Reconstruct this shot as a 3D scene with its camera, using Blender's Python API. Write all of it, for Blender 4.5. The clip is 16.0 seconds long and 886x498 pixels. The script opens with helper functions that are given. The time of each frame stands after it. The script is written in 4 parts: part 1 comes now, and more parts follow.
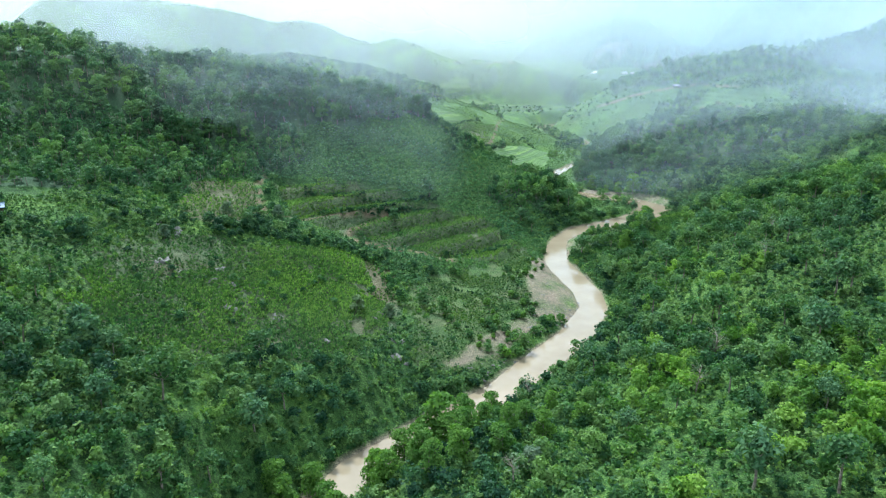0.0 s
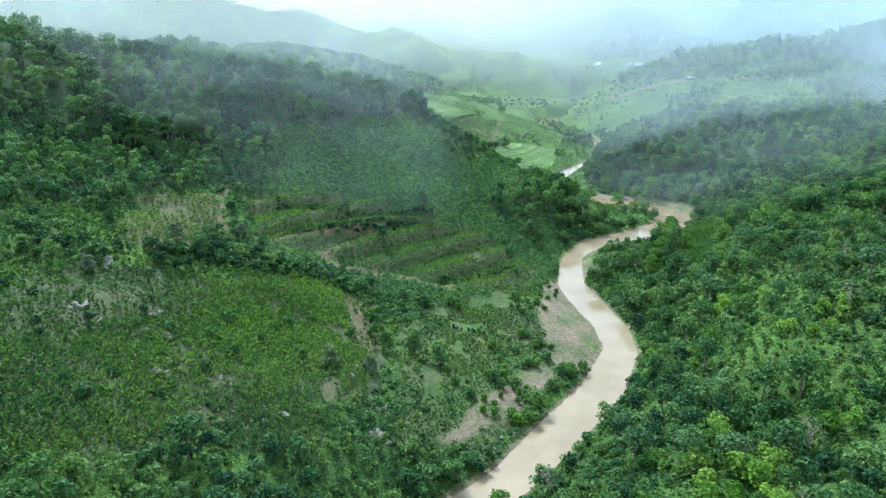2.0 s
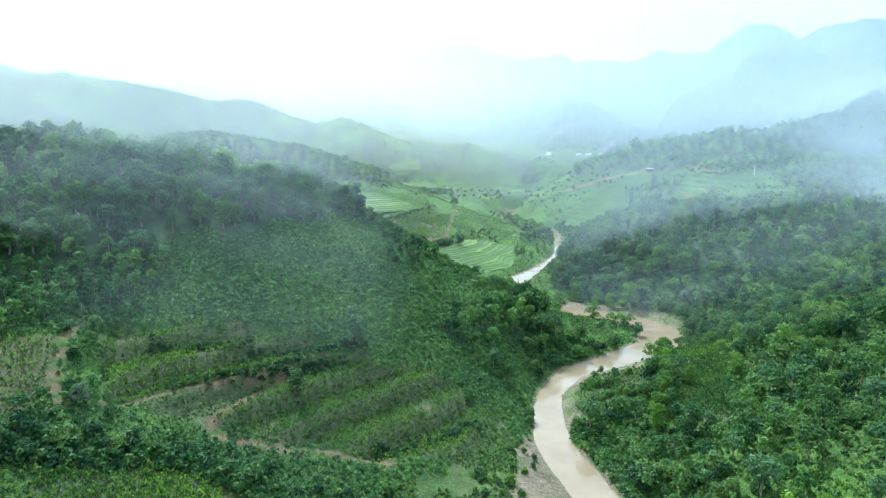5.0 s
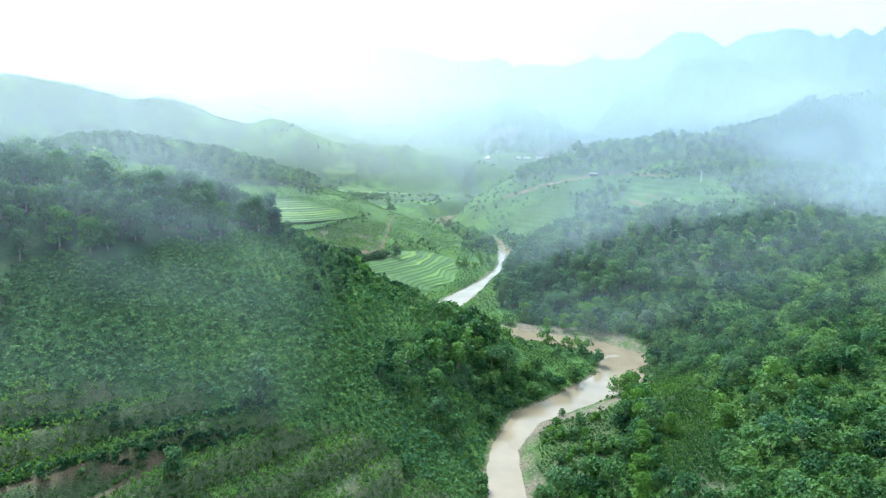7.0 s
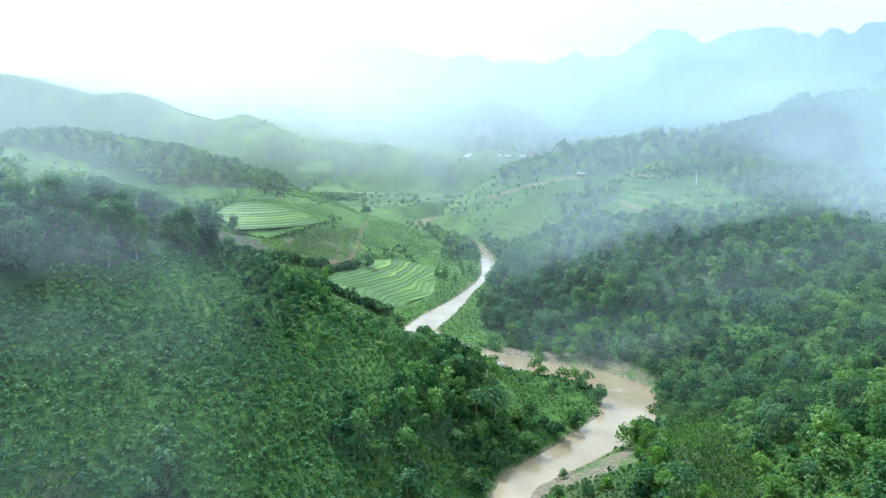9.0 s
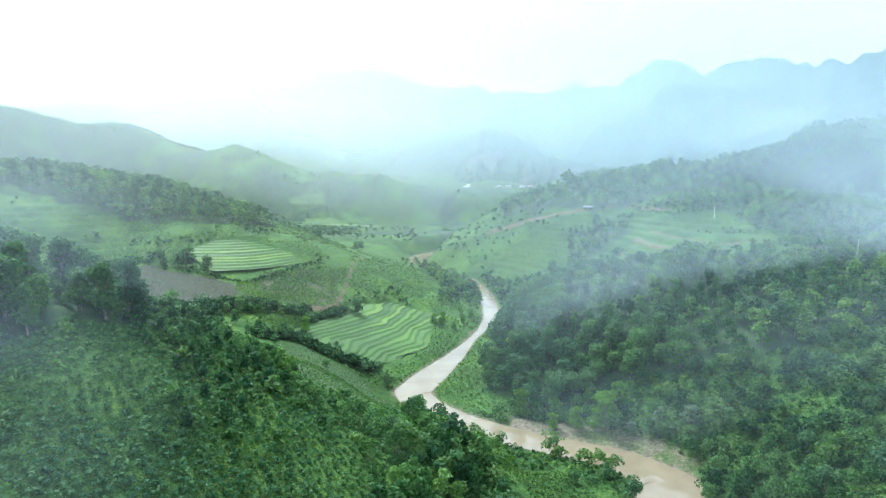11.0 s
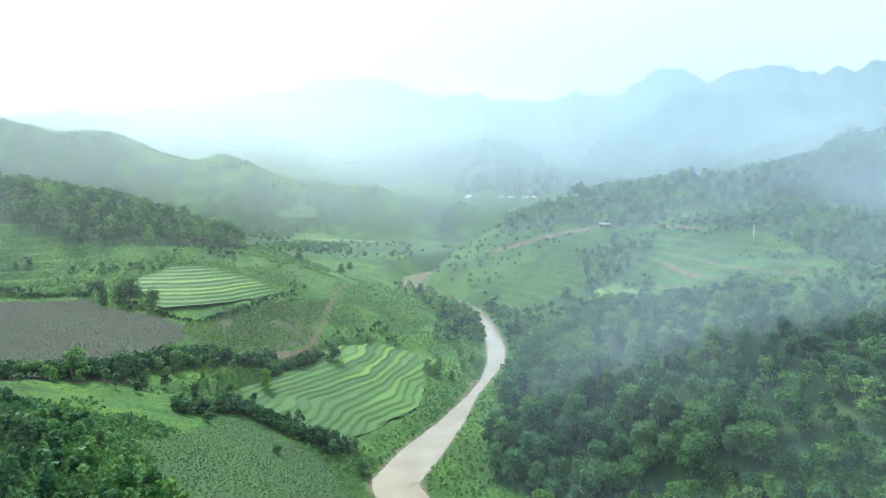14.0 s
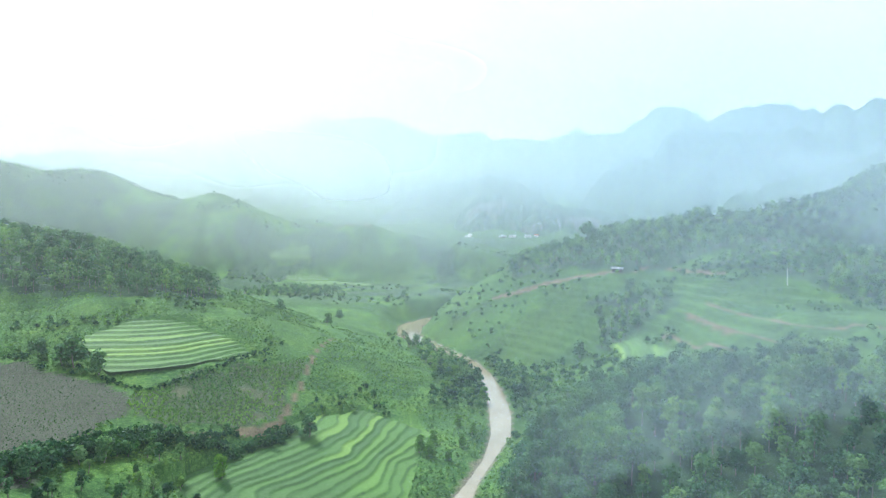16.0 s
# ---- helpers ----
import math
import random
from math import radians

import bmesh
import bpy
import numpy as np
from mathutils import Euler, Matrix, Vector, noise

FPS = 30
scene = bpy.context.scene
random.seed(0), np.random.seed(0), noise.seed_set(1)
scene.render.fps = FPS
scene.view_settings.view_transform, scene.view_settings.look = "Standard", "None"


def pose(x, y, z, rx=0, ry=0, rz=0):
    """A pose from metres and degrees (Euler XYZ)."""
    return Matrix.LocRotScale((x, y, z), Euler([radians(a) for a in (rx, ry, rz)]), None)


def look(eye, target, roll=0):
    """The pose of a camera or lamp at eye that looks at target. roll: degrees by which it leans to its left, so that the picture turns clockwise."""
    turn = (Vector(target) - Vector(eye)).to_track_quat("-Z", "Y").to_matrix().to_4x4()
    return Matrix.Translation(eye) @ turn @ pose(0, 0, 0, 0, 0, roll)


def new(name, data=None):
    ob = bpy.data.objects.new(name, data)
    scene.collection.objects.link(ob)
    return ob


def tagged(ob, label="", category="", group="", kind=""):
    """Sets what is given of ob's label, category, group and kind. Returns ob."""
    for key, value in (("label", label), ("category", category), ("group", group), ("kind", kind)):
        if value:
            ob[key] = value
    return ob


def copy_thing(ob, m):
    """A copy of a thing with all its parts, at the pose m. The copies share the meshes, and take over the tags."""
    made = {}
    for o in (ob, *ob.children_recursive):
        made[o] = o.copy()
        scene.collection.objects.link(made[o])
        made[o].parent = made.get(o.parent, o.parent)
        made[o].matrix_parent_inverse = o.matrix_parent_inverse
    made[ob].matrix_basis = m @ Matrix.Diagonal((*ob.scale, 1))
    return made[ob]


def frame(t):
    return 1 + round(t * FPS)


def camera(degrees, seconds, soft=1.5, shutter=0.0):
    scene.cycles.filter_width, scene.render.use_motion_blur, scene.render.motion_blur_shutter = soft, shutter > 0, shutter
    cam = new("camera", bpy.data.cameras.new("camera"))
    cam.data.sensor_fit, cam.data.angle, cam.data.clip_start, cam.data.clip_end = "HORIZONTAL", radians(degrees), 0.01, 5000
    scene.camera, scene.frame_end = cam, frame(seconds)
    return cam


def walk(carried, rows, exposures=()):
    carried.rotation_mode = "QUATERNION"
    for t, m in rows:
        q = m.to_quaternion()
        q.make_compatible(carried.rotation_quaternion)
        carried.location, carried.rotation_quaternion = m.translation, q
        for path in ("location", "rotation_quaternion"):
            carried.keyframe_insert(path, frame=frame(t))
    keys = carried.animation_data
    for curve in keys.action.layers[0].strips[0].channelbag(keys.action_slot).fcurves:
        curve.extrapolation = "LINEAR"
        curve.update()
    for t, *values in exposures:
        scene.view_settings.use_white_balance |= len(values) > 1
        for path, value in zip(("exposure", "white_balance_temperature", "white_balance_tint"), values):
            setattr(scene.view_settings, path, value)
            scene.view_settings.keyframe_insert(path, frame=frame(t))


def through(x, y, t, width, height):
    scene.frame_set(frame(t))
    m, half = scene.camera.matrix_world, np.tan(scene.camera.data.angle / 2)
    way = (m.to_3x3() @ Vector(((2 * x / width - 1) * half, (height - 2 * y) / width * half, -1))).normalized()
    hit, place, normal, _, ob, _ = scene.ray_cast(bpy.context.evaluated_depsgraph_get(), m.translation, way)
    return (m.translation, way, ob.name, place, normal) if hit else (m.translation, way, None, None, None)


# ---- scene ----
# ---- camera ----
cam = camera(68.8, 16.0, soft=1.2)
METRES, EYE, TILT, LEAN, TURN = 300.0, 75.0, -16.0, 0.0, 0.0
ROWS = [
    (0.0, 0.0, 0.0, 0.0, -0.0, 0.0, -0.0),
    (0.5, 0.001, 0.0321, 0.0087, 0.0, -0.71, -0.02),
    (1.0, 0.0017, 0.0627, 0.0172, -0.01, -0.72, -0.04),
    (1.5, 0.0028, 0.0941, 0.0261, -0.0, -0.73, -0.06),
    (2.0, 0.0038, 0.1247, 0.0347, -0.01, -0.76, -0.08),
    (2.5, 0.0048, 0.1556, 0.0434, -0.13, -0.79, -0.09),
    (3.0, 0.0062, 0.1848, 0.0516, -0.82, -0.79, 0.08),
    (3.5, 0.0087, 0.2148, 0.0604, -3.18, -0.81, 0.76),
    (4.0, 0.0111, 0.2439, 0.0691, -3.45, 3.62, 0.75),
    (4.2, 0.0125, 0.2556, 0.0725, -3.47, 5.45, 0.75),
    (6.3, 0.0271, 0.3779, 0.1085, -7.31, 7.14, 1.64),
    (6.5, 0.0285, 0.3896, 0.1119, -8.12, 7.08, 1.79),
    (7.0, 0.0343, 0.4187, 0.1203, -9.32, 6.88, 2.07),
    (7.5, 0.0402, 0.4461, 0.1282, -10.18, 6.73, 2.29),
    (8.0, 0.0466, 0.4751, 0.1365, -10.75, 6.61, 2.42),
    (8.2, 0.0493, 0.4863, 0.1402, -10.84, 6.54, 2.44),
    (10.3, 0.0776, 0.6045, 0.1786, -11.06, 7.34, 2.49),
    (10.5, 0.0803, 0.6157, 0.1823, -11.06, 7.96, 2.54),
    (11.0, 0.0877, 0.6458, 0.1929, -11.05, 9.17, 2.55),
    (11.5, 0.0948, 0.6742, 0.2029, -11.04, 9.2, 2.54),
    (12.0, 0.102, 0.7038, 0.2131, -11.04, 9.23, 2.55),
    (12.5, 0.1093, 0.733, 0.223, -11.03, 9.26, 2.53),
    (13.0, 0.1166, 0.7627, 0.233, -11.04, 9.33, 2.53),
    (13.5, 0.1243, 0.7911, 0.2433, -10.99, 9.41, 2.56),
    (14.0, 0.1322, 0.8214, 0.2533, -10.96, 9.95, 2.54),
    (14.5, 0.14, 0.8499, 0.263, -10.9, 12.0, 2.58),
    (15.0, 0.1477, 0.8798, 0.2727, -10.9, 12.98, 2.57),
    (15.5, 0.1552, 0.9083, 0.2824, -10.9, 13.15, 2.56),
    (16.0, 0.1636, 0.9378, 0.2935, -10.84, 13.3, 2.6),
]
walk(cam, [(t, pose(0, 0, EYE, TILT, LEAN, TURN) @ pose(METRES * x, METRES * y, METRES * z, 90 + pitch, roll, yaw)) for t, x, y, z, yaw, pitch, roll in ROWS],
     exposures=[(0.0, 0.88, 5500, 8), (3.6, 0.83, 5450, 7), (6.5, 0.93, 5400, 7), (16.0, 0.63, 5650, 6)])

# ---- light: a bright hazy sky, the sun low behind it up the valley ----
SUN_TURN, SUN_HEIGHT = -22.0, 50.0  # degrees east of north, degrees up
world = bpy.data.worlds.new("hazy_sky")
scene.world = world
world.use_nodes = True
wn, wl = world.node_tree.nodes, world.node_tree.links
wn.clear()
sky = wn.new("ShaderNodeTexSky")
sky.sky_type, sky.sun_disc = "NISHITA", False
sky.sun_elevation, sky.sun_rotation = radians(SUN_HEIGHT), radians(SUN_TURN)
sky.air_density, sky.dust_density, sky.ozone_density = 1.0, 4.0, 1.0
cloud = wn.new("ShaderNodeMix")
cloud.data_type = "RGBA"
cloud.inputs[0].default_value = 0.88
cloud.inputs[7].default_value = (10.6, 11.0, 10.7, 1)
wl.new(sky.outputs[0], cloud.inputs[6])
shine = wn.new("ShaderNodeBackground")
shine.inputs[1].default_value = 0.082
wl.new(cloud.outputs[2], shine.inputs[0])
wl.new(shine.outputs[0], wn.new("ShaderNodeOutputWorld").inputs[0])

sun = new("sun", bpy.data.lights.new("sun", "SUN"))
sun.data.energy, sun.data.angle, sun.data.color = 4.1, radians(10), (1.0, 0.95, 0.84)
sun_way = Vector((math.sin(radians(SUN_TURN)) * math.cos(radians(SUN_HEIGHT)), math.cos(radians(SUN_TURN)) * math.cos(radians(SUN_HEIGHT)), math.sin(radians(SUN_HEIGHT))))
sun.matrix_world = look(sun_way * 500, (0, 0, 0))
scene.cycles.transparent_max_bounces = 40

# ---- materials ----
def material(name):
    m = bpy.data.materials.new(name)
    m.use_nodes = True
    m.node_tree.nodes.clear()
    return m, m.node_tree.nodes, m.node_tree.links


def node(nodes, kind, **values):
    n = nodes.new("ShaderNode" + kind)
    for key, v in values.items():
        n.inputs[key.replace("_", " ")].default_value = v
    return n


def ramp(nodes, links, source, stops):
    r = nodes.new("ShaderNodeValToRGB")
    while len(r.color_ramp.elements) < len(stops):
        r.color_ramp.elements.new(0.5)
    for e, (p, c) in zip(r.color_ramp.elements, stops):
        e.position, e.color = p, (*c, 1)
    links.new(source, r.inputs[0])
    return r.outputs[0]


def blend(nodes, links, factor, a, b, mode="MIX"):
    m = nodes.new("ShaderNodeMix")
    m.data_type, m.blend_type = "RGBA", mode
    for socket, v in ((m.inputs[0], factor), (m.inputs[6], a), (m.inputs[7], b)):
        if isinstance(v, bpy.types.NodeSocket):
            links.new(v, socket)
        elif isinstance(v, (int, float)):
            socket.default_value = v
        else:
            socket.default_value = (*v, 1)
    return m.outputs[2]


def noise_at(nodes, links, scale, detail=4.0, rough=0.55):
    """World-sized noise: scale in bumps per metre."""
    g = nodes.new("ShaderNodeNewGeometry")
    n = node(nodes, "TexNoise", Scale=scale, Detail=detail, Roughness=rough)
    links.new(g.outputs["Position"], n.inputs["Vector"])
    return n.outputs[0]


def attribute(nodes, name):
    a = nodes.new("ShaderNodeAttribute")
    a.attribute_name = name
    return a.outputs["Fac"]


def surface(m, nodes, links, colour, rough=0.8, bump=None, strength=0.5, distance=0.2, metal=0.0, specular=0.3):
    p = node(nodes, "BsdfPrincipled", Roughness=rough, Metallic=metal)
    p.inputs["Specular IOR Level"].default_value = specular
    if isinstance(colour, bpy.types.NodeSocket):
        links.new(colour, p.inputs["Base Color"])
    else:
        p.inputs["Base Color"].default_value = (*colour, 1)
    if bump is not None:
        b = node(nodes, "Bump", Strength=strength, Distance=distance)
        links.new(bump, b.inputs["Height"])
        links.new(b.outputs[0], p.inputs["Normal"])
    links.new(p.outputs[0], nodes.new("ShaderNodeOutputMaterial").inputs[0])
    return m


def foliage(name, dark, mid, light, through=0.3):
    """Leaves: each leaf and each plant has its own tone, and some light comes through."""
    m, n, l = material(name)
    g = n.new("ShaderNodeNewGeometry")
    add = n.new("ShaderNodeMath")
    add.operation = "MULTIPLY_ADD"
    l.new(g.outputs["Random Per Island"], add.inputs[0])
    add.inputs[1].default_value = 0.45
    l.new(attribute(n, "tone"), add.inputs[2])
    colour = ramp(n, l, add.outputs[0], [(0.15, dark), (0.58, mid), (1.0, light)])
    patch = ramp(n, l, noise_at(n, l, 0.035, 3), [(0.32, (0.68, 0.82, 0.95)), (0.5, (0.95, 0.98, 0.95)), (0.7, (1.25, 1.3, 0.8))])
    colour = blend(n, l, 1.0, colour, patch, "MULTIPLY")
    p = node(n, "BsdfPrincipled", Roughness=0.65)
    p.inputs["Specular IOR Level"].default_value = 0.12
    t = n.new("ShaderNodeBsdfTranslucent")
    l.new(colour, p.inputs["Base Color"])
    l.new(blend(n, l, 1.0, colour, (1.1, 1.25, 0.5), "MULTIPLY"), t.inputs[0])
    mix = n.new("ShaderNodeMixShader")
    mix.inputs[0].default_value = through
    l.new(p.outputs[0], mix.inputs[1])
    l.new(t.outputs[0], mix.inputs[2])
    l.new(mix.outputs[0], n.new("ShaderNodeOutputMaterial").inputs[0])
    return m


LEAF_TREE = foliage("tree_leaves", (0.03, 0.08, 0.046), (0.074, 0.158, 0.076), (0.16, 0.265, 0.108))
LEAF_FRESH = foliage("fresh_leaves", (0.048, 0.12, 0.027), (0.105, 0.212, 0.043), (0.195, 0.315, 0.07), 0.42)
LEAF_SHRUB = foliage("shrub_leaves", (0.019, 0.058, 0.032), (0.049, 0.122, 0.050), (0.131, 0.225, 0.078))
LEAF_VINE = foliage("creeper_leaves", (0.034, 0.091, 0.048), (0.071, 0.160, 0.071), (0.139, 0.244, 0.098))
LEAF_CORN = foliage("corn_leaves", (0.026, 0.066, 0.036), (0.06, 0.13, 0.052), (0.15, 0.245, 0.092), 0.4)
LEAF_BANK = foliage("bank_leaves", (0.025, 0.072, 0.032), (0.063, 0.145, 0.052), (0.140, 0.240, 0.078), 0.4)
LEAF_LOW = foliage("low_leaves", (0.022, 0.064, 0.031), (0.056, 0.131, 0.048), (0.137, 0.226, 0.070), 0.35)
LEAF_GRASS = foliage("grass_blades", (0.032, 0.08, 0.03), (0.06, 0.13, 0.042), (0.115, 0.18, 0.065), 0.35)


def bark_material():
    m, n, l = material("bark")
    c = ramp(n, l, noise_at(n, l, 2.5), [(0.3, (0.09, 0.075, 0.06)), (0.7, (0.28, 0.26, 0.22))])
    return surface(m, n, l, c, 0.9, noise_at(n, l, 8.0), 0.6, 0.05)


BARK = bark_material()


def ground_material():
    m, n, l = material("ground_cover")
    fine, wide = noise_at(n, l, 0.9, 6, 0.7), noise_at(n, l, 0.02, 4)
    speck = noise_at(n, l, 0.22, 5, 0.65)
    green = ramp(n, l, fine, [(0.3, (0.02, 0.05, 0.02)), (0.5, (0.044, 0.1, 0.034)), (0.72, (0.09, 0.165, 0.05))])
    green = blend(n, l, 1.0, green, ramp(n, l, wide, [(0.35, (0.75, 0.85, 0.9)), (0.65, (1.25, 1.15, 0.85))]), "MULTIPLY")
    green = blend(n, l, 1.0, green, ramp(n, l, speck, [(0.35, (0.7, 0.75, 0.75)), (0.7, (1.25, 1.2, 1.05))]), "MULTIPLY")
    tiny = noise_at(n, l, 3.2, 3, 0.7)
    green = blend(n, l, 1.0, green, ramp(n, l, tiny, [(0.32, (0.5, 0.55, 0.55)), (0.5, (0.95, 1.0, 0.95)), (0.68, (1.5, 1.4, 1.2))]), "MULTIPLY")
    patchy = noise_at(n, l, 0.05, 4, 0.6)
    grass = ramp(n, l, fine, [(0.3, (0.03, 0.085, 0.022)), (0.5, (0.075, 0.165, 0.038)), (0.72, (0.155, 0.26, 0.06))])
    grass = blend(n, l, 1.0, grass, ramp(n, l, patchy, [(0.36, (0.5, 0.6, 0.7)), (0.5, (0.95, 1.0, 1.0)), (0.64, (1.3, 1.2, 0.9))]), "MULTIPLY")
    beans = ramp(n, l, fine, [(0.3, (0.05, 0.1, 0.045)), (0.55, (0.085, 0.148, 0.065)), (0.75, (0.125, 0.172, 0.092))])
    dry = ramp(n, l, speck, [(0.3, (0.045, 0.085, 0.036)), (0.5, (0.08, 0.112, 0.05)), (0.72, (0.15, 0.145, 0.095))])
    crop = ramp(n, l, fine, [(0.3, (0.04, 0.075, 0.036)), (0.55, (0.078, 0.115, 0.056)), (0.75, (0.15, 0.155, 0.105))])
    rice = ramp(n, l, fine, [(0.3, (0.04, 0.1, 0.026)), (0.7, (0.085, 0.18, 0.042))])
    soil = ramp(n, l, speck, [(0.3, (0.1, 0.078, 0.054)), (0.7, (0.2, 0.152, 0.105))])
    tilled = ramp(n, l, fine, [(0.3, (0.045, 0.052, 0.04)), (0.55, (0.08, 0.088, 0.066)), (0.75, (0.075, 0.115, 0.055))])
    gravel = ramp(n, l, fine, [(0.25, (0.1, 0.095, 0.075)), (0.45, (0.17, 0.15, 0.115)), (0.6, (0.26, 0.22, 0.165)), (0.78, (0.36, 0.32, 0.27))])
    forest = ramp(n, l, noise_at(n, l, 0.06, 5, 0.7), [(0.3, (0.02, 0.045, 0.028)), (0.5, (0.04, 0.085, 0.045)), (0.7, (0.085, 0.14, 0.06))])
    rock = ramp(n, l, speck, [(0.3, (0.16, 0.17, 0.16)), (0.7, (0.42, 0.4, 0.36))])
    c = green
    for name, colour in (("grass", grass), ("dry", dry), ("crop", crop), ("beans", beans), ("rice", rice), ("tilled", tilled), ("soil", soil), ("gravel", gravel), ("forest", forest), ("rock", rock)):
        c = blend(n, l, attribute(n, name), c, colour)
    c = blend(n, l, 1.0, c, ramp(n, l, tiny, [(0.34, (0.68, 0.7, 0.7)), (0.5, (1.0, 1.0, 1.0)), (0.66, (1.28, 1.25, 1.2))]), "MULTIPLY")
    return surface(m, n, l, c, 0.9, tiny, 1.0, 0.5, specular=0.15)


GROUND = ground_material()


def water_material():
    m, n, l = material("muddy_water")
    g = n.new("ShaderNodeNewGeometry")
    big = noise_at(n, l, 0.08, 3)
    c = ramp(n, l, big, [(0.3, (0.2, 0.168, 0.112)), (0.7, (0.27, 0.23, 0.16))])
    ripple = node(n, "TexNoise", Scale=0.9, Detail=5.0, Roughness=0.6)
    l.new(g.outputs["Position"], ripple.inputs["Vector"])
    return surface(m, n, l, c, 0.07, ripple.outputs[0], 0.07, 0.1, specular=0.8)


WATER = water_material()


def plain(name, low, high, scale=1.0, rough=0.8):
    m, n, l = material(name)
    f = noise_at(n, l, scale, 5, 0.6)
    return surface(m, n, l, ramp(n, l, f, [(0.3, low), (0.7, high)]), rough, f, 0.5, 0.05)


STONE = plain("river_stone", (0.08, 0.085, 0.085), (0.2, 0.2, 0.19), 1.5)
PEBBLE = plain("pebble_stone", (0.13, 0.12, 0.1), (0.3, 0.27, 0.23), 1.5)
PLASTER = plain("white_plaster", (0.5, 0.5, 0.46), (0.68, 0.68, 0.64), 0.6)
TIN = plain("grey_tin_roof", (0.22, 0.24, 0.25), (0.38, 0.4, 0.41), 0.4, 0.5)
RED_ROOF = plain("red_tile_roof", (0.25, 0.08, 0.05), (0.38, 0.14, 0.09), 0.6)

# ---- relief ----
# the river: x, y, half width, going upstream
LOWER = [(40, -220, 5), (5, -40, 5), (-8, 30, 4), (-20, 70, 4), (-25, 97, 3.8), (-18, 114, 3.8), (0, 132, 3.8), (14, 145, 4.2), (26, 161, 5),
         (40, 180, 4.8), (50, 201, 4.3), (51, 216, 4.6), (48, 236, 5), (46, 251, 4.5), (49, 270, 4), (53, 284, 3.2), (64, 301, 4.2), (84, 313, 5.5),
         (104, 327, 7.5), (116, 347, 7.5), (110, 361, 6.2), (97, 371, 5.8), (83, 382, 5.8), (72, 395, 5)]
UPPER = [(62, 410, 6), (60, 424, 6), (70, 441, 6), (84, 463, 3.8), (97, 487, 1.5), (107, 505, 1.5), (118, 528, 3.4), (125, 553, 4.2), (132, 588, 3.5),
         (136, 617, 2.5), (133, 650, 4.5), (122, 700, 5), (112, 738, 8), (120, 780, 8), (142, 812, 5), (185, 830, 4), (260, 850, 4), (330, 900, 4)]
RIVER = np.array(LOWER + UPPER, float)


def smooth(a, b, v):
    s = np.clip((v - a) / (b - a), 0, 1)
    return s * s * (3 - 2 * s)


def off_river(x, y):
    """Metres from the river's edge, minus inside."""
    best = np.full(np.shape(x), 1e9)
    for a, b in zip(RIVER[:-1], RIVER[1:]):
        dx, dy = b[0] - a[0], b[1] - a[1]
        s = np.clip(((x - a[0]) * dx + (y - a[1]) * dy) / (dx * dx + dy * dy), 0, 1)
        best = np.minimum(best, np.hypot(x - a[0] - s * dx, y - a[1] - s * dy) - (a[2] + s * (b[2] - a[2])))
    return best


def water_level(y):
    return -3 + (np.clip(y, 0, 620) - 200) * 0.014 + np.maximum(y - 840, 0) * 0.06


def off_line(x, y, line):
    """Distance from a line of (x, y, z), and the line's z at the nearest place."""
    best, level = np.full(np.shape(x), 1e9), np.zeros(np.shape(x))
    for a, b in zip(line[:-1], line[1:]):
        dx, dy = b[0] - a[0], b[1] - a[1]
        s = np.clip(((x - a[0]) * dx + (y - a[1]) * dy) / (dx * dx + dy * dy), 0, 1)
        d = np.hypot(x - a[0] - s * dx, y - a[1] - s * dy)
        near = d < best
        best, level = np.where(near, d, best), np.where(near, a[2] + s * (b[2] - a[2]), level)
    return best, level


def wave(x, y, size, seed):
    """Smooth noise from -1 to 1 with bumps of that size."""
    u, v = np.asarray(x) / size + seed * 17.3, np.asarray(y) / size + seed * 9.1
    i, j = np.floor(u), np.floor(v)
    f, g = u - i, v - j
    f, g = f * f * (3 - 2 * f), g * g * (3 - 2 * g)

    def corner(p, q):
        s = np.sin(p * 127.1 + q * 311.7 + seed * 74.7) * 43758.5453
        return 2 * (s - np.floor(s)) - 1

    return (corner(i, j) * (1 - f) + corner(i + 1, j) * f) * (1 - g) + (corner(i, j + 1) * (1 - f) + corner(i + 1, j + 1) * f) * g


def outskirts(x, y):
    side = smooth(260, 520, np.abs(x - 40))
    back = smooth(0, -300, y)
    return 58 * np.maximum(side, back * smooth(20, 120, np.abs(x - 20))) * smooth(1100, 700, y)


# rises of the slopes on both sides: rows from south to north, from west to east
RISE_NEAR = [
    (44.4, 10.6, 15.3, 5.2, 23.2, 18.3, 2.2),
    (40.3, 8.5, 5.0, 4.5, 11.6, 14.3, 13.8),
    (26.1, 9.6, 4.8, -4.8, 14.2, 15.1, 40.0),
    (11.9, 17.6, -3.5, 1.7, 11.8, 10.6, 19.2),
    (65.0, -2.6, 9.5, 0.3, -7.9, 23.0, 3.3),
    (26.8, 35.5, 23.4, 9.8, -6.2, -0.6, 35.1),
    (26.4, 14.2, 11.2, 11.2, -17.2, 15.3, 13.2),
    (28.4, 3.0, 9.6, -9.4, 21.7, 4.3, 22.5),
    (26.8, -2.1, 5.9, 0.7, -12.6, 8.5, 7.6),
]
RISE_FAR = [
    (19.7, -3.5, 16.7, -4.0, 17.5, 31.0),
    (37.5, 22.2, 20.5, -15.0, 11.7, 17.0),
    (24.4, 30.6, -0.4, 0.5, 41.7, 37.9),
    (2.8, 6.2, 7.2, 5.6, 6.3, 7.6),
]

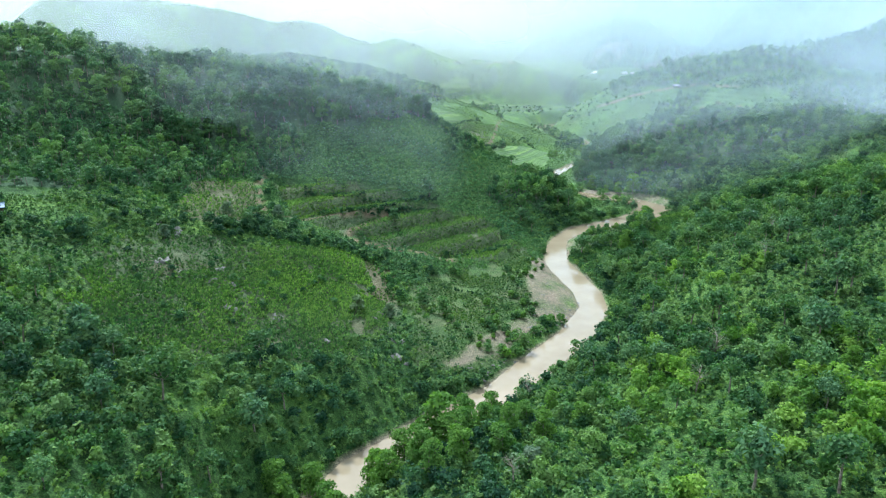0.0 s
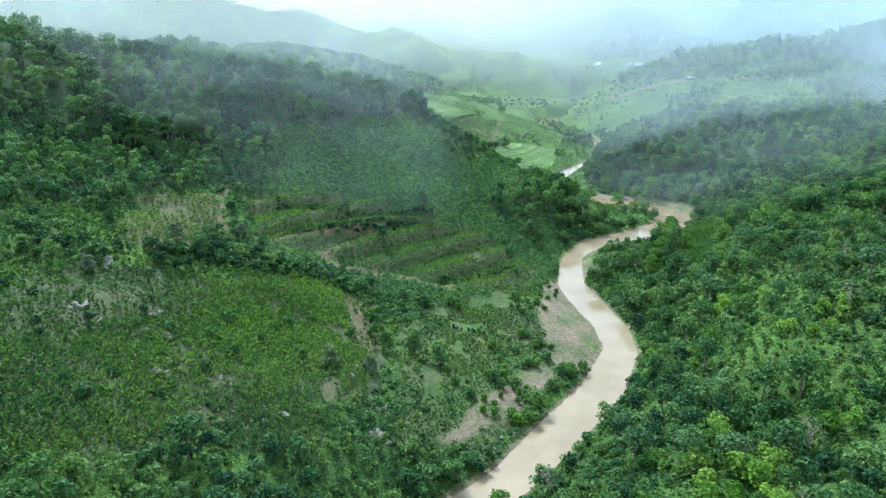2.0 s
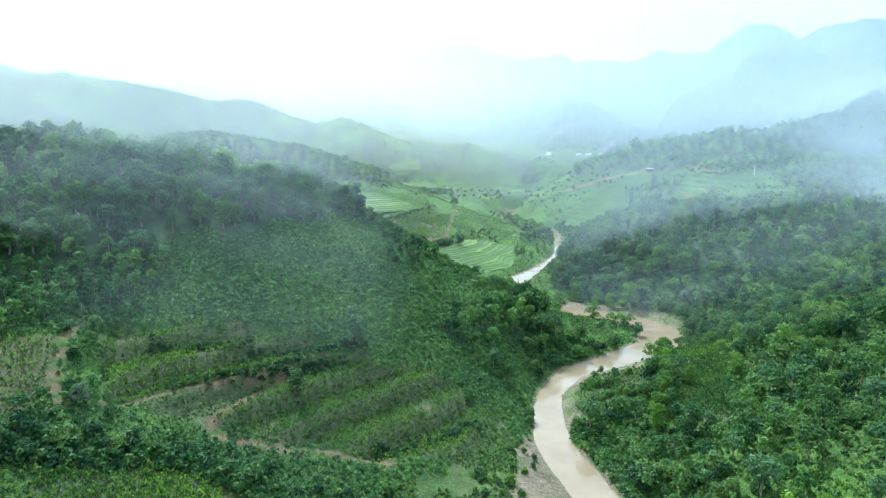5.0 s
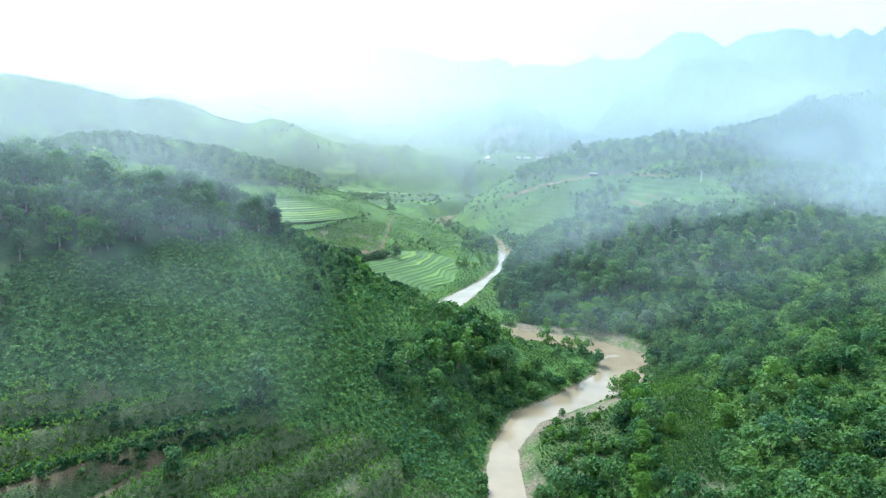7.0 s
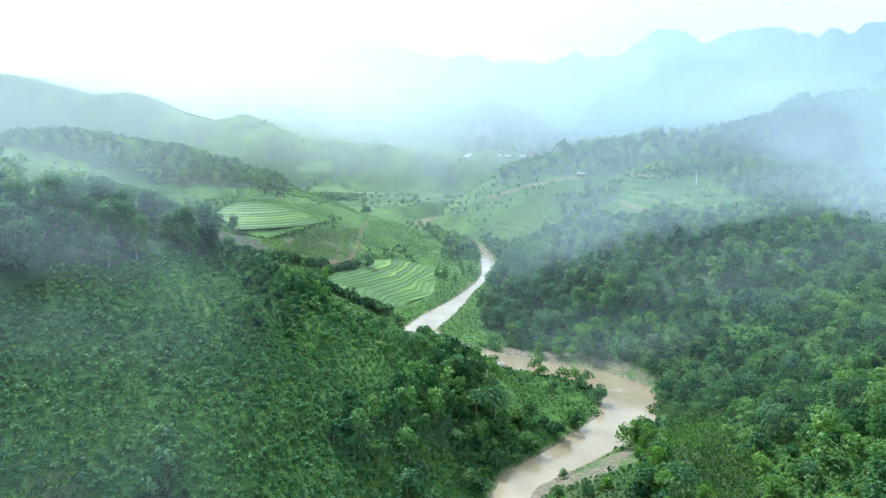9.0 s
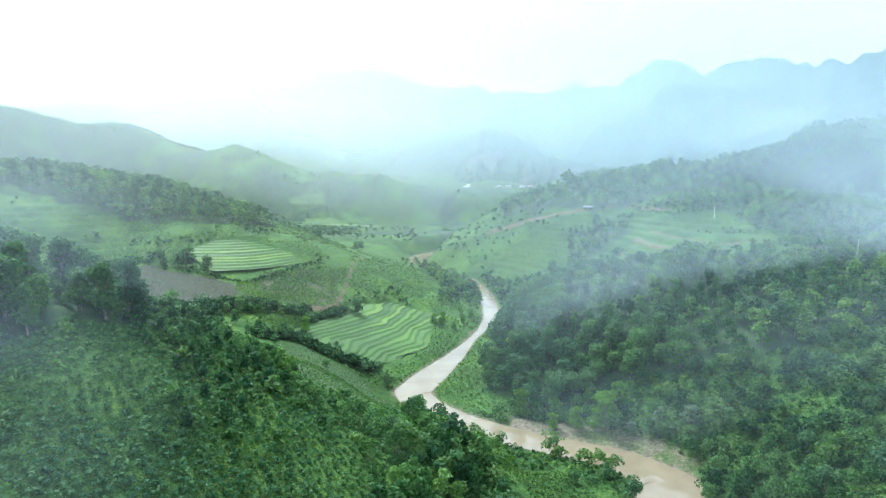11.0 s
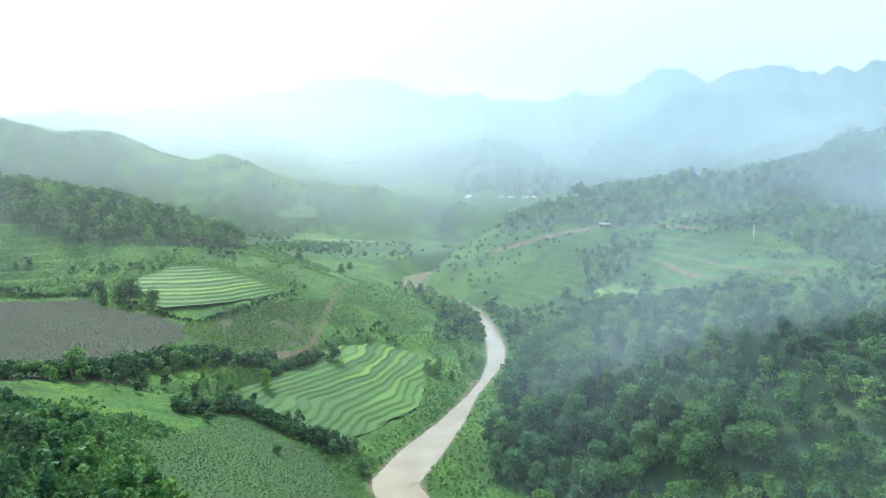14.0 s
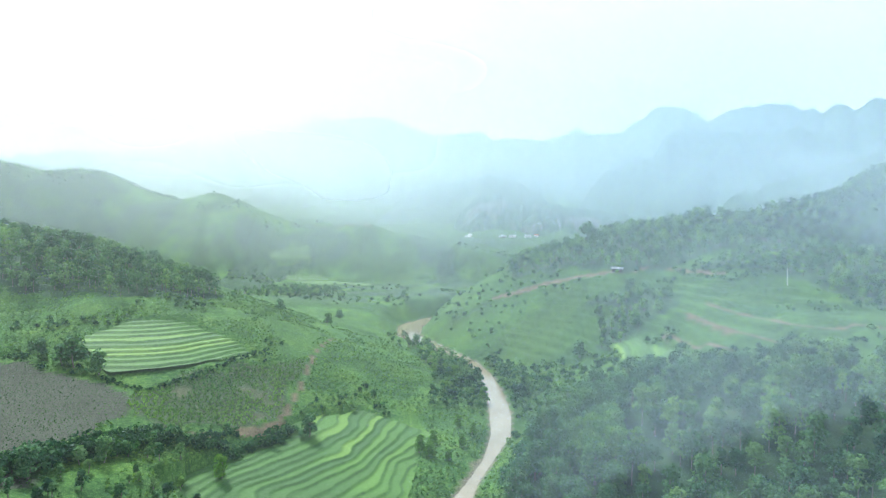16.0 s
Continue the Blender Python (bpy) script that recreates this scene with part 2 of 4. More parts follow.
# far ridges: width of the flank and the crest's x, y, z
RIDGES = [
    (150, [(-600, 1100, 190), (-344, 1214, 150), (-287, 1237, 144), (-224, 1257, 133), (-162, 1272, 122), (-60, 1300, 100)]),
    (130, [(-187, 1225, 104), (-142, 1215, 109), (-89, 1204, 119), (-52, 1189, 110), (-8, 1173, 93), (29, 1154, 80), (122, 1132, 79), (149, 1119, 69), (191, 1102, 61),
           (231, 1084, 54), (253, 1058, 44), (271, 1022, 26)]),
    (90, [(209, 767, 52), (255, 778, 58), (282, 768, 71), (311, 768, 80), (347, 765, 87), (386, 755, 85), (444, 745, 102), (502, 745, 122), (700, 700, 165)]),
    (500, [(-1500, 1000, 330), (-1200, 2000, 340), (-900, 2700, 260)]),
    (600, [(1500, -400, 320), (1700, 600, 360), (1900, 1500, 380)]),
    (600, [(-1500, 600, 300), (-1300, -600, 280), (-300, -1500, 300), (900, -1400, 300), (1500, -500, 320)]),
]


def slopes(x, y):
    total = np.zeros(np.shape(x))
    for row, y0 in zip(RISE_NEAR, range(20, 520, 62)):
        for k, a in enumerate(row):
            x0 = -190 + 70 * k + (35 if (y0 // 62) % 2 else 0)
            total = total + a * np.exp(-((x - x0) ** 2 + (y - y0) ** 2) / 4306.0)
    for row, y0 in zip(RISE_FAR, range(560, 900, 90)):
        for k, a in enumerate(row):
            total = total + a * np.exp(-((x + 200 - 110 * k) ** 2 + (y - y0) ** 2) / 9248.0)
    return total


def bare_height(x, y):
    """The lie of the land with no small relief."""
    d = off_river(x, y)
    rise = 1 - np.exp(-(np.maximum(d, 0) / 13.0) ** 2)
    h = water_level(y) + 1.3 * (1 - np.exp(-(np.maximum(d, 0) / 4.0) ** 2)) - 1.2 * smooth(0.5, -3, d)
    h = h + rise * (slopes(x, y) + outskirts(x, y))
    for width, line in RIDGES:
        e, level = off_line(x, y, line)
        foot = 20.0 if width < 200 else 50.0
        fall = np.exp(-(e / width) ** 2)
        r = (level + 0.06 * level * wave(x, y, width * 0.4, 3)) * fall - 3 * foot * (1 - fall)
        k = np.clip(0.5 + 0.5 * (r - h) / foot, 0, 1)
        h = h + (r - h) * k + foot * k * (1 - k) * 0.5
    return h

# ---- the cover of the land: outlines in metres ----
FIELDS = {
    "corn_slope": [(-89, 166), (-76, 186), (-56, 195), (-36, 213), (-24, 208), (-15, 193), (-15, 167), (-25, 140), (-46, 137), (-54, 118), (-76, 122), (-85, 141)],
    "corn_side": [(-92, 214), (-84, 236), (-71, 240), (-62, 219), (-69, 200), (-80, 194)],
    "corn_terrace": [(-66, 252), (-40, 262), (-22, 268), (-5, 264), (18, 270), (32, 256), (20, 236), (-1, 229), (-21, 228), (-35, 229), (-56, 226), (-63, 236)],
    "field_strip": [(118, 336), (125, 326), (105, 272), (88, 240), (76, 243), (94, 283)],
    "corn_back": [(-12, 526), (8, 547), (26, 556), (46, 575), (40, 545), (36, 524), (24, 512), (5, 501), (-10, 510)],
}
BEANS = [[(6, 384), (10, 410), (19, 432), (42, 428), (53, 405), (51, 376), (40, 356), (28, 350), (18, 358)]]
MEADOWS = [
    [(-4, 211), (14, 224), (33, 248), (36, 238), (16, 201), (6, 178), (-2, 180)],
    [(72, 354), (86, 356), (100, 343), (98, 333), (80, 325), (66, 322)],
    [(-56, 226), (-46, 236), (-27, 248), (-33, 233), (-38, 219)],
    [(193, 336), (212, 332), (208, 318), (194, 320)],
    [(-124, 172), (-116, 180), (-98, 172), (-105, 160)],
    [(44, 445), (62, 455), (72, 470), (60, 478), (46, 462)],
]
RICE = [
    [(24, 499), (38, 521), (50, 535), (67, 546), (92, 529), (81, 500), (76, 476), (48, 446), (20, 456), (7, 472)],
    [(-43, 573), (-29, 592), (-7, 594), (19, 574), (25, 564), (2, 547), (-22, 537), (-33, 554)],
    [(168, 517), (176, 545), (188, 586), (202, 577), (193, 545), (190, 520), (181, 508)],
    [(-12, 1098), (42, 1090), (46, 1068), (0, 1078)],
    [(14, 1056), (52, 1050), (100, 1004), (128, 992), (112, 955), (60, 985), (24, 1020)],
]
PADDY_FALL = (6.6, -0.145, 0.088)  # the lowest paddies: height at (55, 500), and its fall along x and y
TILLED = [[(-88, 556), (-57, 555), (-14, 526), (-8, 510), (-14, 476), (-14, 446), (-50, 425), (-110, 470), (-120, 530)]]
GRAVEL = [
    [(40, 254), (45, 243), (48, 228), (49, 214), (47, 203), (38, 188), (28, 188), (29, 205), (31, 226), (35, 246)],
    [(54, 284), (57, 294), (66, 303), (86, 306), (98, 312), (92, 298), (78, 293), (66, 291), (60, 281), (58, 262), (53, 262)],
    [(4, 152), (20, 168), (30, 184), (24, 186), (10, 168), (0, 152)],
    [(86, 398), (98, 388), (112, 379), (124, 366), (128, 352), (121, 350), (114, 362), (100, 374), (86, 388)],
    [(92, 476), (104, 494), (114, 512), (111, 514), (101, 501), (89, 480)],
]
PATHS = [
    (1.0, [(-22, 252), (-29, 241), (-35, 230), (-35, 227), (-30, 225), (-21, 226), (-2, 227), (4, 228)]),
    (0.7, [(-22, 252), (-36, 243), (-55, 226)]),
    (0.8, [(-70, 254), (-69, 240), (-66, 228), (-60, 218)]),
    (0.75, [(58, 620), (49, 587), (43, 547), (38, 526), (34, 516)]),
    (2.8, [(25, 509), (32, 512), (38, 520)]),
    (1.6, [(6, 494), (12, 499), (17, 502)]),
    (2.4, [(170, 722), (178, 716), (199, 700), (230, 676), (253, 658), (274, 622)]),
    (1.7, [(227, 580), (221, 552), (216, 528), (216, 499)]),
    (1.4, [(243, 588), (238, 556), (235, 520), (252, 493), (270, 470)]),
    (1.6, [(207, 566), (201, 536), (200, 517), (201, 501)]),
    (1.2, [(168, 500), (170, 486), (171, 474)]),
    (2.6, [(22, 1146), (75, 1132), (118, 1120)]),
]


TERRACES = [(158, 685), (187, 676), (223, 672), (255, 640), (285, 570), (275, 505), (228, 482), (206, 492), (182, 520), (168, 590), (156, 631)]
FLATS = [(-6, 150), (12, 152), (30, 184), (38, 240), (34, 258), (14, 228), (-4, 212), (-14, 190)]


SANDBANK = [(58, 262), (59, 280), (62, 290), (72, 293), (89, 295), (83, 279), (71, 257)]
STONY = [(-92, 176), (-72, 187), (-57, 185), (-56, 172), (-66, 158), (-76, 146), (-88, 150)]
BARE_EDGE = [(-27, 209), (-17, 208), (-13, 187), (-18, 178), (-24, 192)]
YELLOW = [(193, 336), (207, 332), (202, 323), (193, 324)]
FLATS_ALL = [FLATS, SANDBANK, BARE_EDGE, YELLOW]


def inside(x, y, outline, wander=2.0):
    """True within an outline whose edge wanders a little."""
    x = x + wander * wave(x, y, 7.0, 5)
    y = y + wander * wave(x, y, 7.0, 6)
    hit = np.zeros(np.shape(x), bool)
    for (x0, y0), (x1, y1) in zip(outline, outline[1:] + outline[:1]):
        if y0 != y1:
            hit ^= ((y0 > y) != (y1 > y)) & (x < (x1 - x0) * (y - y0) / (y1 - y0) + x0)
    return hit


def within(x, y, outlines, wander=2.0):
    hit = np.zeros(np.shape(x), bool)
    for o in outlines:
        hit |= inside(x, y, o, wander)
    return hit


def on_path(x, y):
    hit = np.zeros(np.shape(x), bool)
    for half, line in PATHS:
        hit |= off_line(x, y, [(*p, 0) for p in line])[0] < half + 0.3 * wave(x, y, 3.0, 9)
    return hit


def steps(h, rise, edge):
    k = np.floor(h / rise)
    f = h / rise - k
    return (k + smooth(1 - edge, 1, f)) * rise


def terraced(x, y):
    """How far the slopes are cut into terraces: on the east side of the upper river and on the hill behind."""
    east = inside(x, y, TERRACES, 4.0)
    hill = (x > -170) & (x < 240) & (y > 860) & (y < 1150)
    west = (x > -230) & (x < 60) & (y > 560) & (y < 640)
    return east * 1.0 + (hill | west) * smooth(-0.3, 0.2, wave(x, y, 60, 52))


def height(x, y):
    """The ground with its terraces and small relief."""
    h = bare_height(x, y)
    d = off_river(x, y)
    rice = within(x, y, RICE, 1.0)
    terrace = inside(x, y, FIELDS["corn_terrace"], 1.0)
    paddy = inside(x, y, RICE[0], 1.0)
    h = np.where(paddy, PADDY_FALL[0] + PADDY_FALL[1] * (x - 55) + PADDY_FALL[2] * (y - 500), h)
    rough = 1 - 0.8 * (rice | terrace)
    h = h + smooth(2, 20, d) * rough * (1.6 * wave(x, y, 34, 11) + 0.8 * wave(x, y, 13, 12) + 0.25 * wave(x, y, 4.5, 13))
    h = np.where(terrace, steps(h, 4.0, 0.35), h)
    h = h + terraced(x, y) * (steps(h + wave(x, y, 40, 51), 3.2, 0.35) - wave(x, y, 40, 51) - h)
    far = smooth(900, 1500, np.hypot(x, y))
    craggy = smooth(1500, 2600, np.hypot(x, y))
    return h + far * (14 * wave(x, y, 120, 14) + 7 * wave(x, y, 50, 15)) + craggy * (26 * wave(x, y, 210, 16) + 16 * wave(x, y, 80, 17))


def axis(start, near, far, end, step):
    """Grid lines: even between near and far, wider and wider beyond."""
    out = list(np.arange(near, far, step))
    low, high, s = [], [], step
    v = near
    while v > start:
        s *= 1.07
        v -= s
        low.append(v)
    s, v = step, out[-1]
    while v < end:
        s *= 1.006 if v < 1150 else 1.06 if v < 1500 else 1.09
        v += s
        high.append(v)
    return np.array(low[::-1] + out + high)


def grid_mesh(name, px, py, pz, attributes):
    """A sheet from 2D arrays of places."""
    rows, cols = px.shape
    mesh = bpy.data.meshes.new(name)
    index = np.arange(rows * cols).reshape(rows, cols)
    quads = np.stack([index[:-1, :-1], index[:-1, 1:], index[1:, 1:], index[1:, :-1]], -1).reshape(-1, 4)
    return fill_mesh(mesh, np.stack([px, py, pz], -1).reshape(-1, 3), quads, attributes, True)


def fill_mesh(mesh, verts, faces, attributes=None, shade=False):
    """Faces all have the same number of corners."""
    n, k = faces.shape
    mesh.vertices.add(len(verts))
    mesh.vertices.foreach_set("co", np.ascontiguousarray(verts, np.float32).ravel())
    mesh.loops.add(n * k)
    mesh.loops.foreach_set("vertex_index", np.ascontiguousarray(faces, np.int32).ravel())
    mesh.polygons.add(n)
    mesh.polygons.foreach_set("loop_start", np.arange(0, n * k, k, dtype=np.int32))
    if shade:
        mesh.polygons.foreach_set("use_smooth", np.ones(n, bool))
    for key, values in (attributes or {}).items():
        a = mesh.attributes.new(key, "FLOAT", "POINT")
        a.data.foreach_set("value", np.ascontiguousarray(values, np.float32).ravel())
    mesh.update()
    return mesh


# the woods
CREST = [(-230, 250), (-125, 262), (-92, 262), (-78, 276), (-64, 290), (-44, 300), (-33, 310), (-18, 327), (-6, 338), (-14, 352), (-60, 372), (-140, 380), (-230, 380)]
THICKET = [(-240, 176), (-118, 190), (-92, 222), (-78, 243), (-62, 262), (-58, 280), (-66, 290), (-92, 264), (-150, 262), (-240, 255)]
HILL = [(92, 402), (88, 425), (100, 462), (120, 492), (150, 500), (200, 470), (230, 440), (240, 400), (225, 375), (180, 375), (150, 385), (120, 390)]
TOE = [(20, 278), (34, 290), (46, 303), (54, 322), (66, 345), (64, 372), (70, 388), (60, 396), (54, 360), (44, 325), (30, 305), (18, 290)]
FAR_RIDGE = [(-190, 640), (-130, 630), (-60, 618), (-8, 620), (2, 640), (-10, 668), (-60, 690), (-120, 720), (-190, 740)]
SPUR_TOP = [(-30, 350), (-12, 330), (4, 322), (18, 326), (26, 342), (14, 360), (0, 378), (-20, 392), (-50, 392)]
RIVER_WOOD = [(110, 596), (125, 594), (131, 626), (124, 662), (115, 692), (102, 692), (106, 615)]
KNOB = [(184, 744), (203, 724), (222, 690), (236, 671), (254, 652), (286, 652), (313, 664), (403, 702), (491, 725), (520, 770), (400, 785), (330, 800), (230, 800), (195, 772)]
GULLY = [(205, 656), (222, 651), (242, 613), (233, 600), (207, 592), (189, 586), (184, 596), (203, 622), (214, 636)]
RIGHT_WOOD = [(272, 640), (292, 604), (288, 545), (302, 505), (420, 480), (520, 600), (520, 720), (403, 700), (330, 662)]
HILL_FOOT = [(-30, 905), (0, 960), (40, 975), (66, 935), (80, 880), (30, 868)]
COPSE = [(-60, 423), (-30, 428), (0, 436), (30, 438), (46, 444), (34, 456), (20, 470), (12, 490), (2, 484), (-10, 462), (-40, 442)]

GX, GY = np.meshgrid(axis(-4200, -135, 255, 4200, 2.1), axis(-3000, 70, 620, 4400, 2.1))
GH = height(GX, GY) - 1.0 * within(GX, GY, RICE, 1.0)  # the paddies lie in a shallow cut
slope_y, slope_x = np.gradient(GH)
slope_x, slope_y = slope_x / np.gradient(GX, axis=1), slope_y / np.gradient(GY, axis=0)
steep = np.hypot(slope_x, slope_y)
DR = off_river(GX, GY)
bank = smooth(0.35, 0.75, steep) * inside(GX, GY, TERRACES, 4.0)  # the overgrown faces between the terraces
cover = {
    "grass": np.maximum(within(GX, GY, MEADOWS, 4.0) * (0.6 + 0.3 * wave(GX, GY, 8, 26)), np.maximum(smooth(-0.6, 0.5, wave(GX, GY, 30, 21) + 0.5 * wave(GX, GY, 9, 29)), (0.65 - 0.45 * smooth(760, 860, GY)) * smooth(420, 520, GY) * smooth(140, 110, GX)) * np.where(GY < 400, 0.6, np.where(GX < 120, 0.95, 0.55)) * smooth(1500, 1200, GY) * (1 - 0.9 * bank)),
    "crop": within(GX, GY, list(FIELDS.values()), 4.0) * 1.0,
    "rice": within(GX, GY, RICE[:3], 1.0) * 0.8,
    "beans": within(GX, GY, BEANS, 3.0) * 0.9,
    "forest": np.maximum(0.9 * within(GX, GY, [CREST, HILL, THICKET, KNOB, FAR_RIDGE, GULLY, RIGHT_WOOD, TOE], 5.0), 0.85 * smooth(0.05, 0.4, wave(GX, GY, 70, 71) + 0.6 * wave(GX, GY, 24, 72)) * smooth(760, 860, GY) * smooth(1700, 1400, GY) * ~within(GX, GY, RICE, 4.0)),
    "tilled": within(GX, GY, TILLED) * 1.0,
    "dry": within(GX, GY, FLATS_ALL, 3.0) * (0.55 + 0.4 * wave(GX, GY, 9, 42)).clip(0, 1),
    "soil": np.maximum(np.maximum(0.28 * inside(GX, GY, FIELDS["corn_side"], 4.0) + 0.5 * inside(GX, GY, BARE_EDGE, 3.0), on_path(GX, GY) * 0.9), 0.3 * smooth(0.6, 1.1, wave(GX, GY, 9, 22) + 0.5 * wave(GX, GY, 3, 25)) * within(GX, GY, list(FIELDS.values()))),
    "gravel": np.maximum(within(GX, GY, GRAVEL, 1.5) * (0.62 + 0.5 * wave(GX, GY, 6, 23) + 0.25 * wave(GX, GY, 2.5, 43)).clip(0, 1), smooth(1.2, 0.2, DR)),
    }
ground = tagged(new("ground", grid_mesh("ground", GX, GY, GH, cover)), "green valley slopes with fields, scrub and bare earth", "ground", kind="structure")
ground.data.materials.append(GROUND)


def river_sheet():
    """The water's surface: a strip along the river, a little wider than the bed."""
    fine = []
    for a, b in zip(RIVER[:-1], RIVER[1:]):
        for k in range(6):
            fine.append(a + (b - a) * k / 6)
    fine = np.array(fine)
    way = np.gradient(fine[:, :2], axis=0)
    side = np.stack([way[:, 1], -way[:, 0]], -1) / np.hypot(way[:, 0], way[:, 1])[:, None]
    s = np.linspace(-1, 1, 7)
    px = fine[:, None, 0] + side[:, None, 0] * s * (fine[:, None, 2] + 1.0)
    py = fine[:, None, 1] + side[:, None, 1] * s * (fine[:, None, 2] + 1.0)
    pz = np.repeat(water_level(fine[:, 1])[:, None], 7, 1) - 0.02
    return grid_mesh("river", px, py, pz - 0.03, {})


river = tagged(new("river", river_sheet()), "shallow muddy brown river winding through the valley", "river", kind="structure")
river.data.materials.append(WATER)

# ---- mountains beyond the valley: crest x, y, z ----
KARST_RANGE = [(-1500, 3250, 330), (-900, 3450, 385), (-620, 3526, 417), (-164, 3588, 512), (54, 3595, 576), (276, 3587, 611), (445, 3571, 596), (615, 3546, 533),
               (867, 3492, 520), (1085, 3428, 519), (1204, 3386, 498), (1319, 3340, 550), (1469, 3274, 518), (1540, 3239, 532), (1621, 3197, 603), (1665, 3172, 636),
               (1721, 3140, 646), (1807, 3087, 619), (1866, 3049, 568), (1949, 2993, 602), (2025, 2938, 626), (2132, 2854, 624), (2200, 2797, 597), (2264, 2741, 597),
               (2294, 2713, 611), (2325, 2685, 588), (2353, 2657, 606), (2392, 2619, 629), (2485, 2521, 655), (2800, 2200, 680)]
BLUE_RANGE = [(760, 2270, 120), (812, 2251, 171), (892, 2218, 230), (985, 2175, 271), (1073, 2128, 304), (1101, 2113, 348), (1156, 2079, 355), (1260, 2011, 347),
              (1354, 1940, 349), (1409, 1895, 337), (1460, 1850, 357), (1479, 1833, 371), (1542, 1772, 358), (1609, 1701, 388), (1800, 1500, 400)]
MISTY_HILL = [(150, 2250, 110), (284, 2230, 165), (418, 2210, 198), (533, 2184, 218), (622, 2158, 208), (695, 2135, 170), (773, 2105, 135), (880, 2060, 110)]
CONE_HILL = [(330, 1768, 60), (347, 1765, 79), (391, 1755, 118), (416, 1749, 141), (472, 1734, 145), (510, 1722, 121), (588, 1695, 124), (675, 1658, 111),
             (752, 1620, 95), (900, 1560, 70)]
BACK_HILLSIDE = [(560, 1250, 60), (640, 1230, 100), (760, 1190, 150), (900, 1130, 195), (1100, 1020, 240), (1400, 800, 300)]


def mountain(flank, crag, label, crest, seed):
    """A mountain range: a broken crest with ribs, gullies and cliffs falling away on both sides."""
    c = np.array(crest, float)
    run = np.concatenate([[0], np.hypot(np.diff(c[:, 0]), np.diff(c[:, 1])).cumsum()])
    u = np.linspace(0, run[-1], int(run[-1] / (flank * 0.016)) + 2)
    x, y, z = (np.interp(u, run, c[:, k]) for k in range(3))
    z = z + crag * (0.5 * wave(u, 0 * u, flank * 0.11, seed) + 0.45 * wave(u, 0 * u + 3, flank * 0.045, seed + 1) + 0.25 * wave(u, 0 * u + 7, flank * 0.02, seed + 2))
    wx, wy = np.gradient(c[:, 0], run), np.gradient(c[:, 1], run)
    nx, ny = np.interp(u, run, wy), -np.interp(u, run, wx)
    size = np.hypot(nx, ny)
    nx, ny = nx / size, ny / size
    s = np.linspace(-1, 1, 61)
    s = np.sign(s) * np.abs(s) ** 1.4
    px, py = x + s[:, None] * nx * flank, y + s[:, None] * ny * flank
    ends = smooth(0, flank * 0.35, u) * smooth(run[-1], run[-1] - flank * 0.35, u)
    a = np.abs(s)[:, None]
    away = smooth(0.0, 0.25, a)
    rib = wave(u[None] + 0.3 * flank * s[:, None], s[:, None] * flank * 0.35, flank * 0.13, seed + 3) + 0.5 * wave(px, py, flank * 0.06, seed + 4)
    fall = (1 - a) ** 1.25 * (1 + 0.16 * away * rib)
    shelf = wave(px, py, flank * 0.3, seed + 5)
    fall = fall - 0.13 * smooth(0.1, 0.16, a + 0.05 * rib) * smooth(-0.1, 0.4, shelf) * (1 - a)
    base = -25 + 0.06 * np.maximum(py - 840, 0) - 10
    pz = base + (z[None] - base) * fall * np.maximum(ends, 0.02)[None] + away * crag * 0.5 * wave(px, py, flank * 0.03, seed + 6)
    gz, gu = np.gradient(pz)
    step = np.hypot(np.gradient(px, axis=0), np.gradient(py, axis=0))
    cliff = smooth(1.25, 1.9, np.abs(gz) / step + 0.35 * wave(px, py, flank * 0.05, seed + 7)) * smooth(0.95, 0.6, a)
    meadow = smooth(0.2, 0.6, wave(px, py, flank * 0.12, seed + 8)) * smooth(0.35, 0.7, a)
    mesh = grid_mesh("mountain", px, py, pz, {"forest": 1 - 0.7 * meadow, "rock": 0.5 * cliff, "grass": meadow})
    mesh.materials.append(GROUND)
    tagged(new("mountain", mesh), label, "mountain", kind="structure")


mountain(1000, 34, "high pale limestone mountains in the hazy distance", KARST_RANGE, 61)
mountain(620, 24, "blue wooded mountain with pale limestone cliffs", BLUE_RANGE, 71)
mountain(580, 14, "misty limestone hill with a pale cliff", MISTY_HILL, 81)
mountain(150, 6, "small wooded cone hill above the village", CONE_HILL, 91)
mountain(420, 8, "wooded hillside behind the smoky spur", BACK_HILLSIDE, 101)

# ---- plants ----
def leaf_faces(centre, out, size, rng, jitter=0.65):
    """Three-cornered leaf sprays at the centres, each facing about outwards."""
    n = len(centre)
    normal = out + rng.normal(0, jitter, (n, 3)) + np.array([0, 0, 0.4])
    normal /= np.linalg.norm(normal, axis=1)[:, None]
    a = np.cross(normal, rng.normal(0, 1, (n, 3)))
    a /= np.linalg.norm(a, axis=1)[:, None] + 1e-9
    b = np.cross(normal, a)
    s = (size * rng.uniform(0.6, 1.4, n))[:, None]
    v = np.stack([centre - a * s * 1.1, centre + a * s * 0.6 + b * s * 0.75, centre + a * s * 0.6 - b * s * 0.75], 1)
    return v.reshape(-1, 3), np.arange(3 * n).reshape(n, 3)


def crowns(base, radius, tall, lobes, leaves, size, rng, low=0.25, tones=(-0.1, 0.85)):
    """Leaves of many plants at once: each crown is a heap of lobes, each lobe a shell of leaves."""
    n = len(base)
    th = rng.uniform(0, 2 * np.pi, (n, lobes))
    lift = rng.uniform(0, 1, (n, lobes))
    spread = np.sqrt(rng.uniform(0.05, 1, (n, lobes))) * 0.66 * (1 - 0.6 * lift)
    lobe_r = rng.uniform(0.3, 0.55, (n, lobes)) * radius[:, None]
    lx = spread * np.cos(th) * radius[:, None]
    ly = spread * np.sin(th) * radius[:, None]
